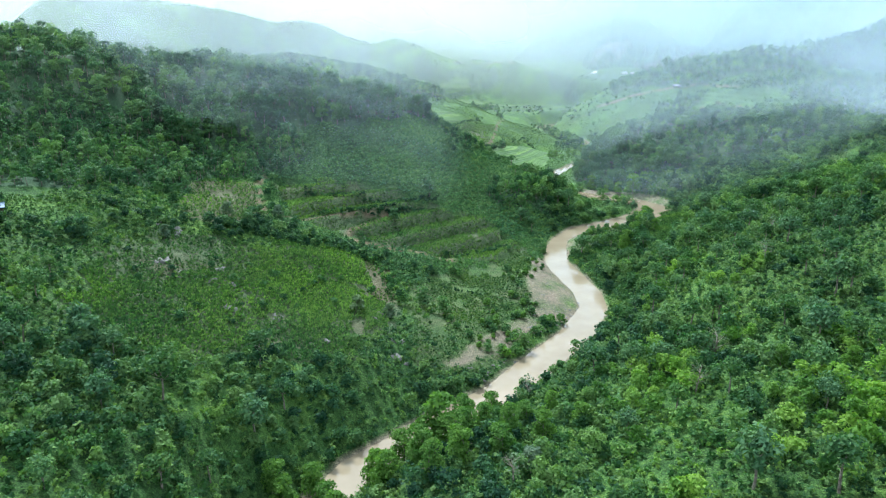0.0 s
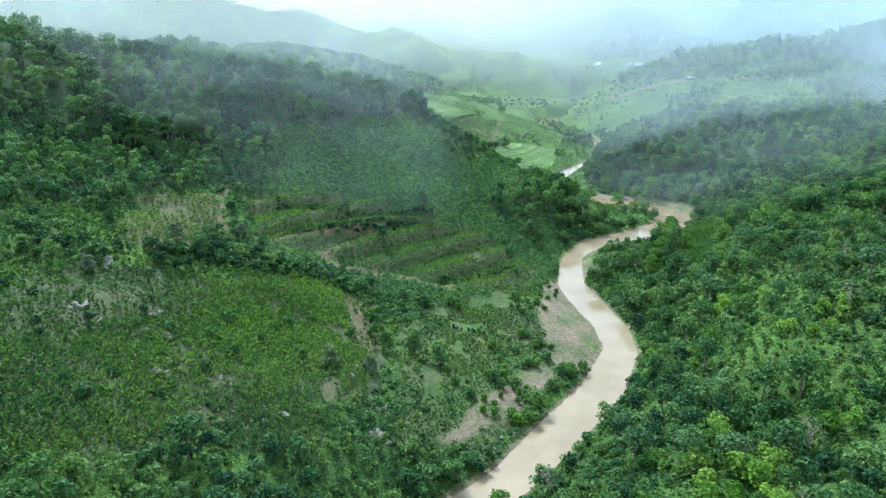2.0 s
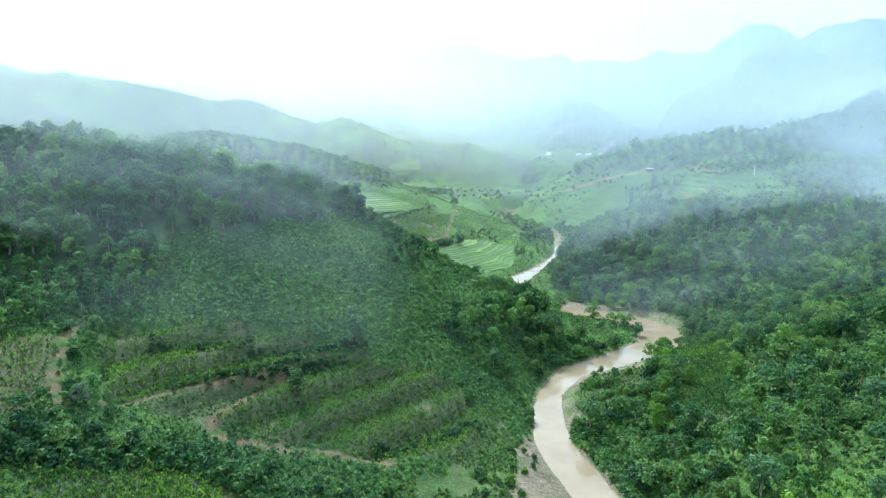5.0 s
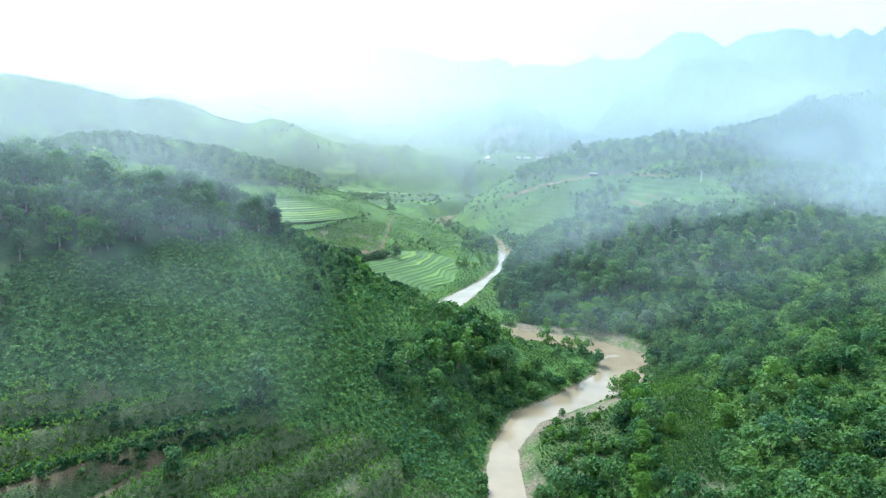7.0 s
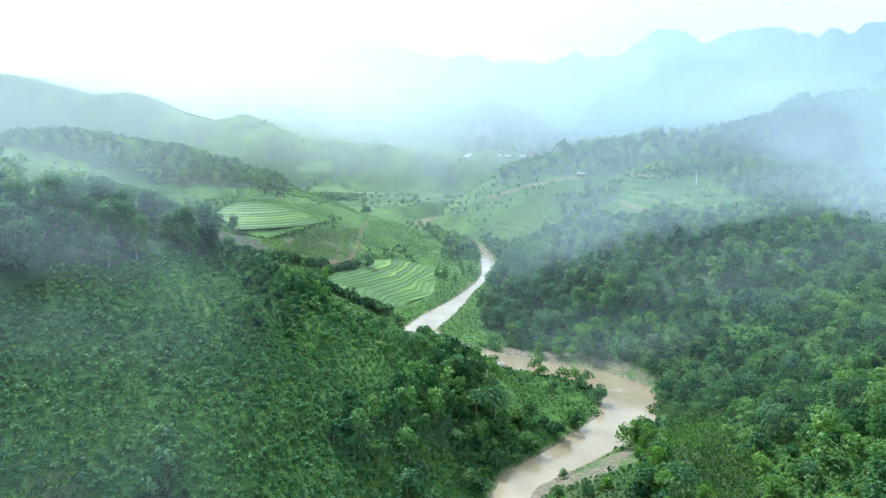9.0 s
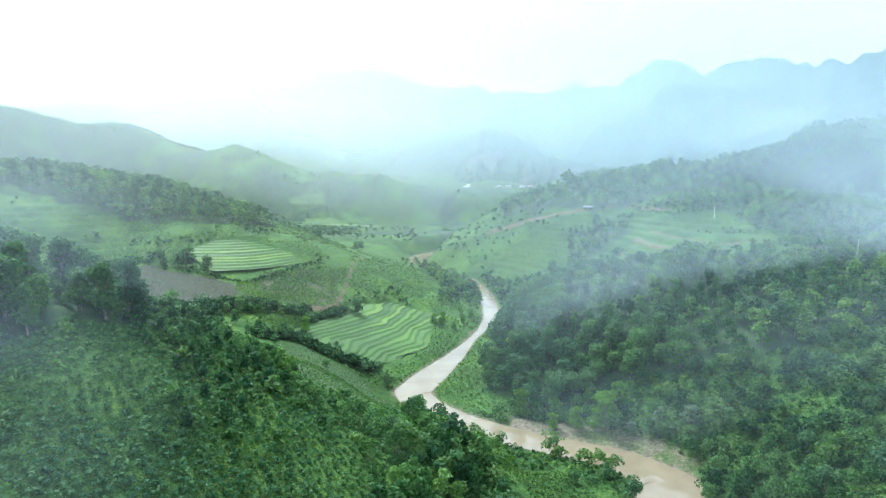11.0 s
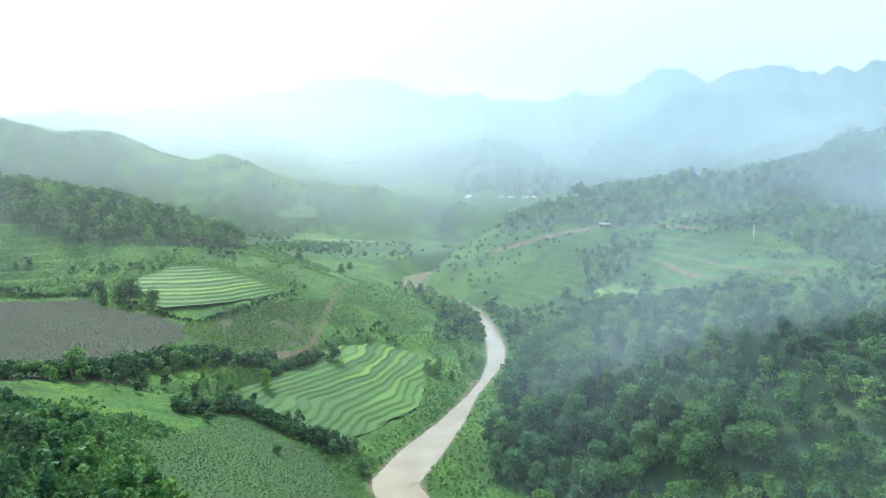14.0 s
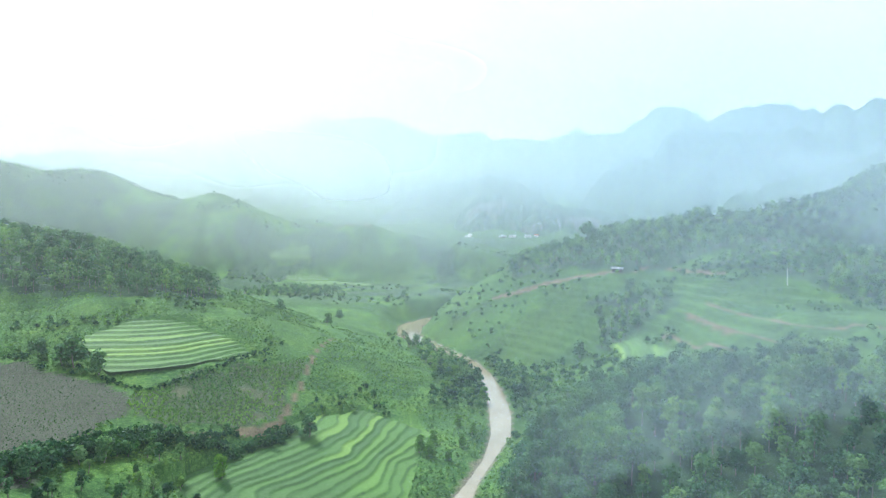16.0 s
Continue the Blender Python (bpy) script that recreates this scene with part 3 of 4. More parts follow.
    lz = (low + (1 - low) * (0.12 + 0.72 * lift)) * tall[:, None]
    per = max(1, leaves // lobes)
    d = rng.normal(0, 1, (n, lobes, per, 3))
    d[..., 2] = np.abs(d[..., 2]) * 1.1 - 0.3
    d /= np.linalg.norm(d, axis=-1)[..., None]
    reach = lobe_r[..., None] * rng.uniform(0.7, 1.1, (n, lobes, per))
    p = base[:, None, None, :] + np.stack([lx, ly, lz], -1)[:, :, None, :] + d * reach[..., None] * np.array([1, 1, 0.78])
    tone = np.repeat(rng.uniform(tones[0], tones[1], n), lobes * per)
    v, f = leaf_faces(p.reshape(-1, 3), d.reshape(-1, 3), np.repeat(size, lobes * per), rng)
    return v, f, np.repeat(tone, 3)


def joined(name, pieces, mat):
    verts, faces, tones, at = [], [], [], 0
    for v, f, t in pieces:
        verts.append(v), faces.append(f + at), tones.append(t)
        at += len(v)
    mesh = fill_mesh(bpy.data.meshes.new(name), np.concatenate(verts), np.concatenate(faces), {"tone": np.concatenate(tones)})
    mesh.materials.append(mat)
    return mesh


def stuff(name, pieces, mat, label, category):
    return tagged(new(name, joined(name, pieces, mat)), label, category, kind="stuff")


def spots(x0, x1, y0, y1, gap, rng):
    """Places about one gap apart."""
    x, y = np.meshgrid(np.arange(x0, x1, gap), np.arange(y0, y1, gap))
    x = x.ravel() + rng.uniform(-0.5, 0.5, x.size) * gap
    y = y.ravel() + rng.uniform(-0.5, 0.5, y.size) * gap
    return x, y


def ground_at(x, y):
    return np.stack([x, y, height(x, y)], -1)


def is_open(x, y):
    return within(x, y, list(FIELDS.values()), 4.0) | within(x, y, MEADOWS + RICE + TILLED + GRAVEL + BEANS + [SANDBANK]) | on_path(x, y) | (off_river(x, y) < 1.2)


FLAT = FLATS


def near_way(x, y, rng):
    """Thins out the plants on the ground behind and below the start of the way."""
    clear = (y > 78 - 0.5 * np.abs(x)) & (np.abs(x) < 0.72 * y + 10)
    return (y > 215) | clear | (rng.uniform(0, 1, len(x)) < 0.25)


def low_cover():
    """Low leafy growth that hides the soil on the slopes."""
    rng = np.random.default_rng(11)
    near, vine = [], []
    x, y = spots(-115, 160, 50, 215, 1.8, rng)
    keep = ~is_open(x, y) & near_way(x, y, rng) & ~(inside(x, y, FLAT) & (rng.uniform(0, 1, len(x)) < 0.8))
    x, y = x[keep], y[keep]
    r = rng.uniform(0.8, 1.4, len(x)) * (1 + 0.35 * wave(x, y, 12, 31))
    near.append(crowns(ground_at(x, y), r, r * rng.uniform(0.8, 1.5, len(x)), 4, 27, 0.18 + 0.12 * r, rng, 0.05))
    x, y = spots(50, 260, 213, 400, 2.2, rng)
    keep = ~is_open(x, y) & ~inside(x, y, HILL, 4.0)
    x, y = x[keep], y[keep]
    r = rng.uniform(0.9, 1.7, len(x)) * (1 + 0.35 * wave(x, y, 14, 32))
    near.append(crowns(ground_at(x, y), r, r * rng.uniform(0.7, 1.4, len(x)), 3, 22, 0.21 + 0.11 * r, rng, 0.05))
    x, y = spots(-150, 68, 200, 405, 1.4, rng)
    keep = ~is_open(x, y) & ~inside(x, y, CREST, 4.0) & ~inside(x, y, FLAT)
    x, y = x[keep], y[keep]
    r = rng.uniform(0.7, 1.3, len(x)) * (1 + 0.4 * wave(x, y, 11, 33))
    vine.append(crowns(ground_at(x, y), r, r * rng.uniform(0.5, 1.2, len(x)), 3, 18, 0.2 + 0.11 * r, rng, 0.05, (0.15, 0.6)))
    stuff("undergrowth", near, LEAF_LOW, "thick green undergrowth covering the steep river banks", "undergrowth")
    stuff("creepers", vine, LEAF_VINE, "low leafy creepers covering the hillside spur", "creepers")


def shrub_layer():
    """Shrubs and small trees standing out of the low growth."""
    rng = np.random.default_rng(14)
    out, bright, yellow = [], [], []
    for x0, x1, y0, y1, gap, leaves, cut in ((-115, 165, 50, 215, 4.2, 270, -0.25), (52, 265, 215, 400, 5.2, 300, -0.6), (-150, 68, 200, 405, 6.5, 130, 0.45)):
        x, y = spots(x0, x1, y0, y1, gap, rng)
        keep = ~is_open(x, y) & ~within(x, y, [CREST, HILL, FLAT, THICKET]) & (wave(x, y, 19, 35) + 0.6 * wave(x, y, 7, 36) > cut) & near_way(x, y, rng)
        x, y = x[keep], y[keep]
        r = rng.uniform(1.5, 3.0, len(x)) * (1 + 0.25 * wave(x, y, 30, 37)) * (1.35 if x0 > 0 else 1.0 if x0 > -149 else 0.75)
        tall = r * rng.uniform(1.1, 2.1, len(x))
        fresh = (x > 8) & (wave(x, y, 30, 48) + 0.7 * wave(x, y, 9, 49) > 0.05)
        sunny = fresh & (y < 195) & (x > 30)
        for pick, heap in ((~fresh, out), (fresh & ~sunny, bright), (sunny, yellow)):
            if pick.any():
                heap.append(crowns(ground_at(x[pick], y[pick]), r[pick], tall[pick], 9, leaves, (0.17 if leaves > 200 else 0.22) + 0.06 * r[pick], rng, 0.2))
    # clumps left standing in the corn
    x, y = spots(-90, -10, 118, 215, 7.5, rng)
    keep = inside(x, y, FIELDS["corn_slope"]) & (wave(x, y, 15, 47) > 0.1)
    x, y = x[keep], y[keep]
    r = rng.uniform(0.7, 2.2, len(x))
    out.append(crowns(ground_at(x, y), r, r * 1.1, 7, 150, 0.16 + 0.075 * r, rng, 0.1, (-0.2, 0.4)))
    stuff("yellow_shrubs", yellow, LEAF_FRESH, "fresh yellow-green shrubs on the sunny bank", "shrubs")
    stuff("bright_shrubs", bright, LEAF_BANK, "bright yellow-green shrubs on the eastern river bank", "shrubs")
    stuff("shrubs", out, LEAF_SHRUB, "dense dark green shrubs and saplings on steep slopes", "shrubs")


HEDGES = [  # half width, height, line
    (1.1, 1.6, [(-54, 250), (-38, 255), (-24, 258), (-4, 268)]),
    (1.2, 1.9, [(-46, 238), (-34, 245), (-22, 253), (-8, 262)]),
    (1.2, 1.6, [(0, 233), (12, 238), (26, 250)]),
    (2.6, 2.6, [(-68, 198), (-56, 203), (-46, 209), (-34, 214), (-24, 212)]),
    (0.7, 0.9, [(-5, 207), (4, 203), (14, 204)]),
    (3.6, 4.2, [(-60, 430), (-40, 436), (-22, 450), (-8, 470), (6, 490)]),
    (1.6, 2.2, [(2, 486), (14, 496), (24, 506)]),
    (3.0, 3.6, [(6, 430), (20, 440), (34, 440), (46, 440)]),
    (2.4, 3.4, [(12, 492), (22, 494), (34, 506), (40, 516)]),
    (1.6, 2.0, [(-100, 566), (-80, 566), (-58, 560)]),
    (1.0, 1.4, [(-24, 536), (-8, 526), (6, 540), (26, 568)]),
]


def hedges():
    """Rows of shrubs on the field banks."""
    rng = np.random.default_rng(17)
    out = []
    for half, tall, line in HEDGES:
        xs, ys = [p[0] for p in line], [p[1] for p in line]
        x, y = spots(min(xs) - 4, max(xs) + 4, min(ys) - 4, max(ys) + 4, 1.3, rng)
        keep = off_line(x, y, [(*p, 0) for p in line])[0] < half * (1 + 0.5 * wave(x, y, 6, 39))
        x, y = x[keep], y[keep]
        r = tall * rng.uniform(0.4, 0.75, len(x))
        out.append(crowns(ground_at(x, y), r, r * 1.6, 4, 40, 0.22 + 0.12 * r, rng, 0.1, (-0.2, 0.5)))
    stuff("hedge_shrubs", out, LEAF_SHRUB, "dark green shrubs growing along the field banks", "hedges")


def far_bushes():
    rng = np.random.default_rng(15)
    back, low = [], []
    x, y = spots(-420, 370, 345, 640, 4.6, rng)
    keep = ~is_open(x, y) & ~within(x, y, [CREST, HILL]) & (wave(x, y, 26, 34) + 0.6 * wave(x, y, 9, 35) > np.where(inside(x, y, TERRACES), 0.5, np.where(x > 108, -0.4, 0.7)))
    keep &= ((y > 400) | (x < 66) | (x > 260)) & ((x > -200) | (rng.uniform(0, 1, len(x)) < 0.4))
    x, y = x[keep], y[keep]
    r = rng.uniform(0.9, 2.6, len(x)) * rng.uniform(0.7, 1.2, len(x))
    back.append(crowns(ground_at(x, y), r, r * rng.uniform(0.9, 1.7, len(x)), 5, 40, 0.3 + 0.15 * r, rng, 0.1))
    x, y = spots(-110, 118, 395, 680, 2.1, rng)
    keep = ~is_open(x, y) & (wave(x, y, 22, 44) + 0.6 * wave(x, y, 8, 45) > -0.25)
    x, y = x[keep], y[keep]
    r = rng.uniform(0.4, 1.1, len(x))
    low.append(crowns(ground_at(x, y), r, r * 1.1, 2, 12, 0.2 + 0.15 * r, rng, 0.0, (0.35, 0.95)))
    x, y = spots(-700, 700, 640, 1320, 9, rng)
    keep = ~within(x, y, RICE) & ~on_path(x, y) & (wave(x, y, 55, 36) + 0.6 * wave(x, y, 17, 37) > np.where((np.abs(x) < 280) & (y > 800), 0.55, np.where(x < 140, 0.6, 0.0))) & (off_river(x, y) > 11) & ~within(x, y, [FAR_RIDGE, KNOB, TERRACES, RIGHT_WOOD])
    x, y = x[keep], y[keep]
    r = rng.uniform(1.0, 2.8, len(x))
    back.append(crowns(ground_at(x, y), r, r * rng.uniform(0.9, 1.6, len(x)), 3, 24, 0.5 + 0.2 * r, rng, 0.1))
    # trees on the far crests
    for width, line in (RIDGES[0], RIDGES[2]):
        xs, ys = [p[0] for p in line], [p[1] for p in line]
        x, y = spots(max(min(xs), -500), min(max(xs), 560), min(ys) - 30, max(ys) + 30, 5.2, rng)
        keep = off_line(x, y, line)[0] < 26 + 14 * wave(x, y, 60, 38)
        x, y = x[keep], y[keep]
        r = rng.uniform(1.5, 3.0, len(x))
        back.append(crowns(ground_at(x, y), r, r * rng.uniform(1.1, 1.9, len(x)), 3, 24, 0.5 + 0.2 * r, rng, 0.0))
    # steep bank of the spur above the upper river
    x, y = spots(80, 150, 560, 645, 4.5, rng)
    keep = (off_river(x, y) > 2) & (off_river(x, y) < 26)
    x, y = x[keep], y[keep]
    r = rng.uniform(1.6, 3.4, len(x))
    back.append(crowns(ground_at(x, y), r, r * 1.5, 5, 60, 0.3 + 0.12 * r, rng, 0.1))
    # beans in rows on the spur's back
    x, y = spots(0, 60, 345, 436, 0.95, rng)
    keep = within(x, y, BEANS, 3.0)
    x, y = x[keep], y[keep]
    r = rng.uniform(0.25, 0.5, len(x))
    low.append(crowns(ground_at(x, y), r, r, 1, 8, 0.1 + 0.12 * r, rng, 0.0, (0.2, 0.7)))
    # rough growth around the start of the way
    x, y = spots(-260, 300, -60, 200, 7.5, rng)
    keep = ~(np.abs(x) < 0.72 * y + 6) & (off_river(x, y) > 2)
    x, y = x[keep], y[keep]
    r = rng.uniform(1.5, 3.4, len(x))
    back.append(crowns(ground_at(x, y), r, r * 1.4, 4, 16, 0.6 + 0.2 * r, rng, 0.05))
    stuff("low_bushes", low, LEAF_LOW, "low green bushes and bean plants on grassy slopes", "bushes")
    stuff("bushes", back, LEAF_SHRUB, "scattered green bushes on far terraced slopes", "bushes")


# ---- single trees ----
def tube(path, radii, sides=6):
    """A tapered limb along a path."""
    path = np.array(path, float)
    ring = np.arange(sides) * 2 * np.pi / sides
    v = np.concatenate([p + np.stack([r * np.cos(ring), r * np.sin(ring), 0 * ring], -1) for p, r in zip(path, radii)])
    i = np.arange(sides)
    f = np.concatenate([np.stack([k * sides + i, k * sides + (i + 1) % sides, (k + 1) * sides + (i + 1) % sides, (k + 1) * sides + i], -1) for k in range(len(path) - 1)])
    return v, f


def limbs(tall, fork, count, girth, reach, rng):
    """Trunk and limbs; a limb's lower end sits in the trunk."""
    verts, faces, at = [], [], 0
    sway = rng.normal(0, 0.02 * tall, (5, 2)).cumsum(0)
    trunk = [(sway[k, 0], sway[k, 1], tall * h) for k, h in enumerate((-0.05, fork * 0.5, fork, (fork + 0.85) / 2, 0.85))]
    parts = [tube(trunk, [girth * g for g in (1.25, 1.0, 0.8, 0.5, 0.15)], 7)]
    for k in range(count):
        a = 2 * np.pi * (k + rng.uniform(-0.3, 0.3)) / count
        h = rng.uniform(fork * 0.9, 0.7) * tall
        j = np.interp(h / tall, (fork, 0.85), (2, 4))
        c = np.array([np.interp(j, range(5), sway[:, 0]), np.interp(j, range(5), sway[:, 1]), h])
        out = np.array([np.cos(a), np.sin(a), 0]) * reach * rng.uniform(0.6, 1.0)
        parts.append(tube([c, c + out * 0.5 + (0, 0, 0.1 * tall), c + out + (0, 0, tall * rng.uniform(0.12, 0.22))], [girth * 0.45, girth * 0.3, girth * 0.08], 5))
    for v, f in parts:
        verts.append(v), faces.append(f + at)
        at += len(v)
    return np.concatenate(verts), np.concatenate(faces)


def tree(name, label, tall, radius, leaves, size, mat, seed, fork=0.3, low=0.28, lobes=14, group="", category="tree", count=6):
    """A tree as a thing: trunk with limbs, and a crown of leaf sprays in lobes."""
    rng = np.random.default_rng(seed)
    ob = tagged(new(name), label, category, group)
    v, f = limbs(tall, fork, count, 0.02 * tall + 0.03, radius * 0.75, rng)
    trunk = fill_mesh(bpy.data.meshes.new("trunk"), v, f, None, True)
    trunk.materials.append(BARK)
    new("trunk", trunk).parent = ob
    if leaves:
        one = crowns(np.zeros((1, 3)), np.array([radius]), np.array([tall]), lobes, leaves, np.array([size]), rng, low, (0.25, 0.5))
        new("crown", joined("crown", [one], mat)).parent = ob
    return ob


def planted(proto, places, rng, group=""):
    """Copies of a tree at (x, y, size), each turned its own way; the first place takes the tree itself."""
    for k, (x, y, s) in enumerate(places):
        z = float(height(np.array([x], float), np.array([y], float))[0])
        m = pose(x, y, z - 0.1, 0, 0, float(rng.uniform(0, 360))) @ Matrix.Diagonal((s, s, s * float(rng.uniform(0.92, 1.1)), 1))
        if k == 0:
            first = m
            continue
        copy_thing(proto, m)
    proto.matrix_basis = first


def split_places(outline, gap, count, front, rng, wander=4.0):
    """Places in a wood: the ones nearest to the front line, and the others."""
    xs, ys = [p[0] for p in outline], [p[1] for p in outline]
    x, y = spots(min(xs), max(xs), min(ys), max(ys), gap, rng)
    keep = inside(x, y, outline, wander)
    x, y = x[keep], y[keep]
    order = np.argsort(off_line(x, y, [(*p, 0) for p in front])[0])
    return (x[order[:count]], y[order[:count]]), (x[order[count:]], y[order[count:]])


def woods():
    """Woods: the trees at the front are things, those behind too many to count."""
    rng = np.random.default_rng(12)
    ridge = [tree("broadleaf_tree", "tall broadleaf tree with pale trunk in ridge wood", 11.5, 3.5, 1700, 0.34, LEAF_TREE, 100 + k, 0.3, 0.06, 20, group="trees of the ridge wood") for k in range(3)]
    slope = [tree("broadleaf_tree", "leafy dark green tree at the edge of hill wood", 9.5, 3.9, 1500, 0.35, LEAF_TREE, 110 + k, 0.25, 0.08, 20, group="trees of the hill wood") for k in range(3)]
    crown, young, trunk_v, trunk_f, at = [], [], [], [], 0
    zones = ((CREST, 6.0, 8, 14, 420, 105, CREST[2:9], ridge), (HILL, 5.7, 6, 12.5, 420, 120, [HILL[-1], HILL[0], HILL[1], HILL[2], HILL[3]], slope),
             (THICKET, 4.2, 4, 7.5, 260, 0, THICKET[:2], None), (TOE, 4.2, 4, 8, 220, 0, TOE[:2], None),
             (SPUR_TOP, 3.2, 2.2, 4.8, 170, 0, SPUR_TOP[:2], None), (RIVER_WOOD, 5.0, 5, 9, 120, 0, RIVER_WOOD[:2], None),
             (FAR_RIDGE, 6.0, 8, 12, 200, 0, FAR_RIDGE[:2], None), (KNOB, 6.0, 7, 12, 150, 0, KNOB[:2], None), (HILL_FOOT, 7.0, 5, 9, 120, 0, HILL_FOOT[:2], None), (GULLY, 6.2, 4, 8.5, 190, 0, GULLY[:2], None), (RIGHT_WOOD, 8.5, 5, 10, 100, 0, RIGHT_WOOD[:2], None),
             (COPSE, 7.0, 2.4, 5.5, 200, 0, COPSE[:2], None))
    for outline, gap, low, high, leaves, count, front, protos in zones:
        (fx, fy), (x, y) = split_places(outline, gap, count, front, rng)
        for k, proto in enumerate(protos or ()):
            planted(proto, [(float(a), float(b), float(rng.uniform(0.72, 1.18))) for a, b in zip(fx[k::3], fy[k::3])], rng)
        g = ground_at(x, y)
        tall = rng.uniform(low, high, len(x))
        r = tall * rng.uniform(0.27, 0.41, len(x))
        (young if outline in (SPUR_TOP, TOE, THICKET) else crown).append(crowns(g + np.array([0, 0, 0.08]) * tall[:, None], r, tall * 0.9, 12, leaves, (0.2 if leaves > 250 else 0.3) + 0.06 * r, rng, 0.1))
        ring, i = np.arange(5) * 2 * np.pi / 5, np.arange(5)
        for gg, t in zip(g, tall):
            lean = rng.normal(0, 0.35, 2)
            for level, w in ((-0.3, 0.15), (t * 0.7, 0.06)):
                k = max(level, 0) / t
                trunk_v.append(np.stack([gg[0] + lean[0] * k + w * np.cos(ring), gg[1] + lean[1] * k + w * np.sin(ring), np.full(5, gg[2] + level)], -1))
            trunk_f.append(np.stack([at + i, at + (i + 1) % 5, at + 5 + (i + 1) % 5, at + 5 + i], -1))
            at += 10
    stuff("young_woods", young, LEAF_VINE, "young green trees and tall scrub on the spur", "woods")
    stuff("woods", crown, LEAF_TREE, "dense mixed woods on the ridges and hill", "woods")
    mesh = fill_mesh(bpy.data.meshes.new("wood_trunks"), np.concatenate(trunk_v), np.concatenate(trunk_f), None, True)
    mesh.materials.append(BARK)
    tagged(new("wood_trunks", mesh), "thin pale trunks standing in the woods", "trunks", kind="stuff")


def seedlings():
    rng = np.random.default_rng(18)
    xs, ys = [p[0] for p in TILLED[0]], [p[1] for p in TILLED[0]]
    x, y = spots(min(xs), max(xs), min(ys), max(ys), 1.25, rng)
    keep = inside(x, y, TILLED[0])
    x, y = x[keep], y[keep]
    r = rng.uniform(0.15, 0.45, len(x))
    stuff("seedlings", [crowns(ground_at(x, y), r, r, 1, 3, 0.1 + 0.25 * r, rng, 0.0, (-0.3, 0.15))], LEAF_GRASS, "sparse seedlings in the grey tilled field", "seedlings")


def crops():
    rng = np.random.default_rng(13)
    corn = []
    for outline in FIELDS.values():
        xs, ys = [p[0] for p in outline], [p[1] for p in outline]
        gap = 0.7 if min(ys) < 190 else 0.9 if min(ys) < 300 else 1.15
        gap = 1.15 if outline is FIELDS["corn_side"] else 0.75 if outline is FIELDS["field_strip"] else gap
        x, y = spots(min(xs), max(xs), min(ys), max(ys), gap, rng)
        keep = inside(x, y, outline, 4.0) & ~on_path(x, y) & ~within(x, y, MEADOWS) & (wave(x, y, 9, 22) + 0.5 * wave(x, y, 3, 25) < 0.7 + rng.uniform(-0.4, 0.4, len(x))) & ~inside(x, y, BARE_EDGE, 4.0)
        keep &= ~(inside(x, y, STONY, 6.0) & (rng.uniform(0, 1, len(x)) < 0.62))
        x, y = x[keep], y[keep]
        g = ground_at(x, y)
        n = len(x)
        tone = rng.uniform(0, 0.8, n) * 0.7 + 0.15 * (1 + wave(x, y, 16, 41)) + (0.22 if min(ys) > 215 and outline is not FIELDS["field_strip"] else 0.0)
        for k in range(4):
            a = rng.uniform(0, 2 * np.pi, n)
            tip, up = rng.uniform(0.4, 0.75, n), rng.uniform(0.6, 1.35, n)
            c = np.stack([np.cos(a), np.sin(a), np.zeros(n)], -1)
            s = np.stack([-np.sin(a), np.cos(a), np.zeros(n)], -1) * 0.15
            z = np.array([0, 0, 1.0])
            p0, p2 = g + z * (up * 0.3)[:, None], g + c * tip[:, None] + z * (up * 0.8)[:, None]
            p1 = g + c * (tip * 0.5)[:, None] + z * up[:, None]
            v = np.stack([p0, p1 - s, p2, p1 + s], 1).reshape(-1, 3)
            f = np.arange(4 * n).reshape(n, 4)
            corn.append((v, np.concatenate([f[:, [0, 1, 2]], f[:, [0, 2, 3]]]), np.repeat(tone, 4)))
    stuff("corn_plants", corn, LEAF_CORN, "young yellow-green corn plants growing in sloping fields", "crops")


def grass_tufts():
    """Tufts of grass and weeds on the open flats."""
    rng = np.random.default_rng(16)
    out = []
    for outline in MEADOWS[:5] + [FLAT, SANDBANK, STONY, BARE_EDGE]:
        xs, ys = [p[0] for p in outline], [p[1] for p in outline]
        x, y = spots(min(xs), max(xs), min(ys), max(ys), 0.85, rng)
        keep = inside(x, y, outline, 4.0) & ~within(x, y, GRAVEL) & ~on_path(x, y) & (wave(x, y, 6, 27) + 0.5 * wave(x, y, 2, 28) > -0.35)
        x, y = x[keep], y[keep]
        r = rng.uniform(0.25, 0.6, len(x))
        out.append(crowns(ground_at(x, y), r, r * 0.9, 1, 5, 0.16 + 0.25 * r, rng, 0.0))
    stuff("grass_tufts", out, LEAF_GRASS, "rough grass and weeds on the river flat", "grass")


low_cover()
shrub_layer()
grass_tufts()
hedges()
far_bushes()
woods()
crops()
seedlings()

# ---- single trees, bushes, rocks and houses ----
def single_trees():
    rng = np.random.default_rng(21)
    lone = tree("lone_tree", "tall leafy tree standing alone on the spur's crest", 12.5, 3.4, 2200, 0.3, LEAF_TREE, 201, 0.3, 0.16, 26)
    planted(lone, [(-9.7, 338.5, 1.0)], rng)
    big = tree("spreading_tree", "big dark spreading tree on the far hilltop", 15.0, 6.5, 700, 0.9, LEAF_TREE, 202, 0.3, 0.35, 16)
    planted(big, [(252, 757, 1.2)], rng)
    dark = tree("dark_tree", "dense dark tree among low creepers and fields", 8.0, 3.4, 800, 0.42, LEAF_TREE, 203, 0.2, 0.1, 18, "dark trees on the slopes")
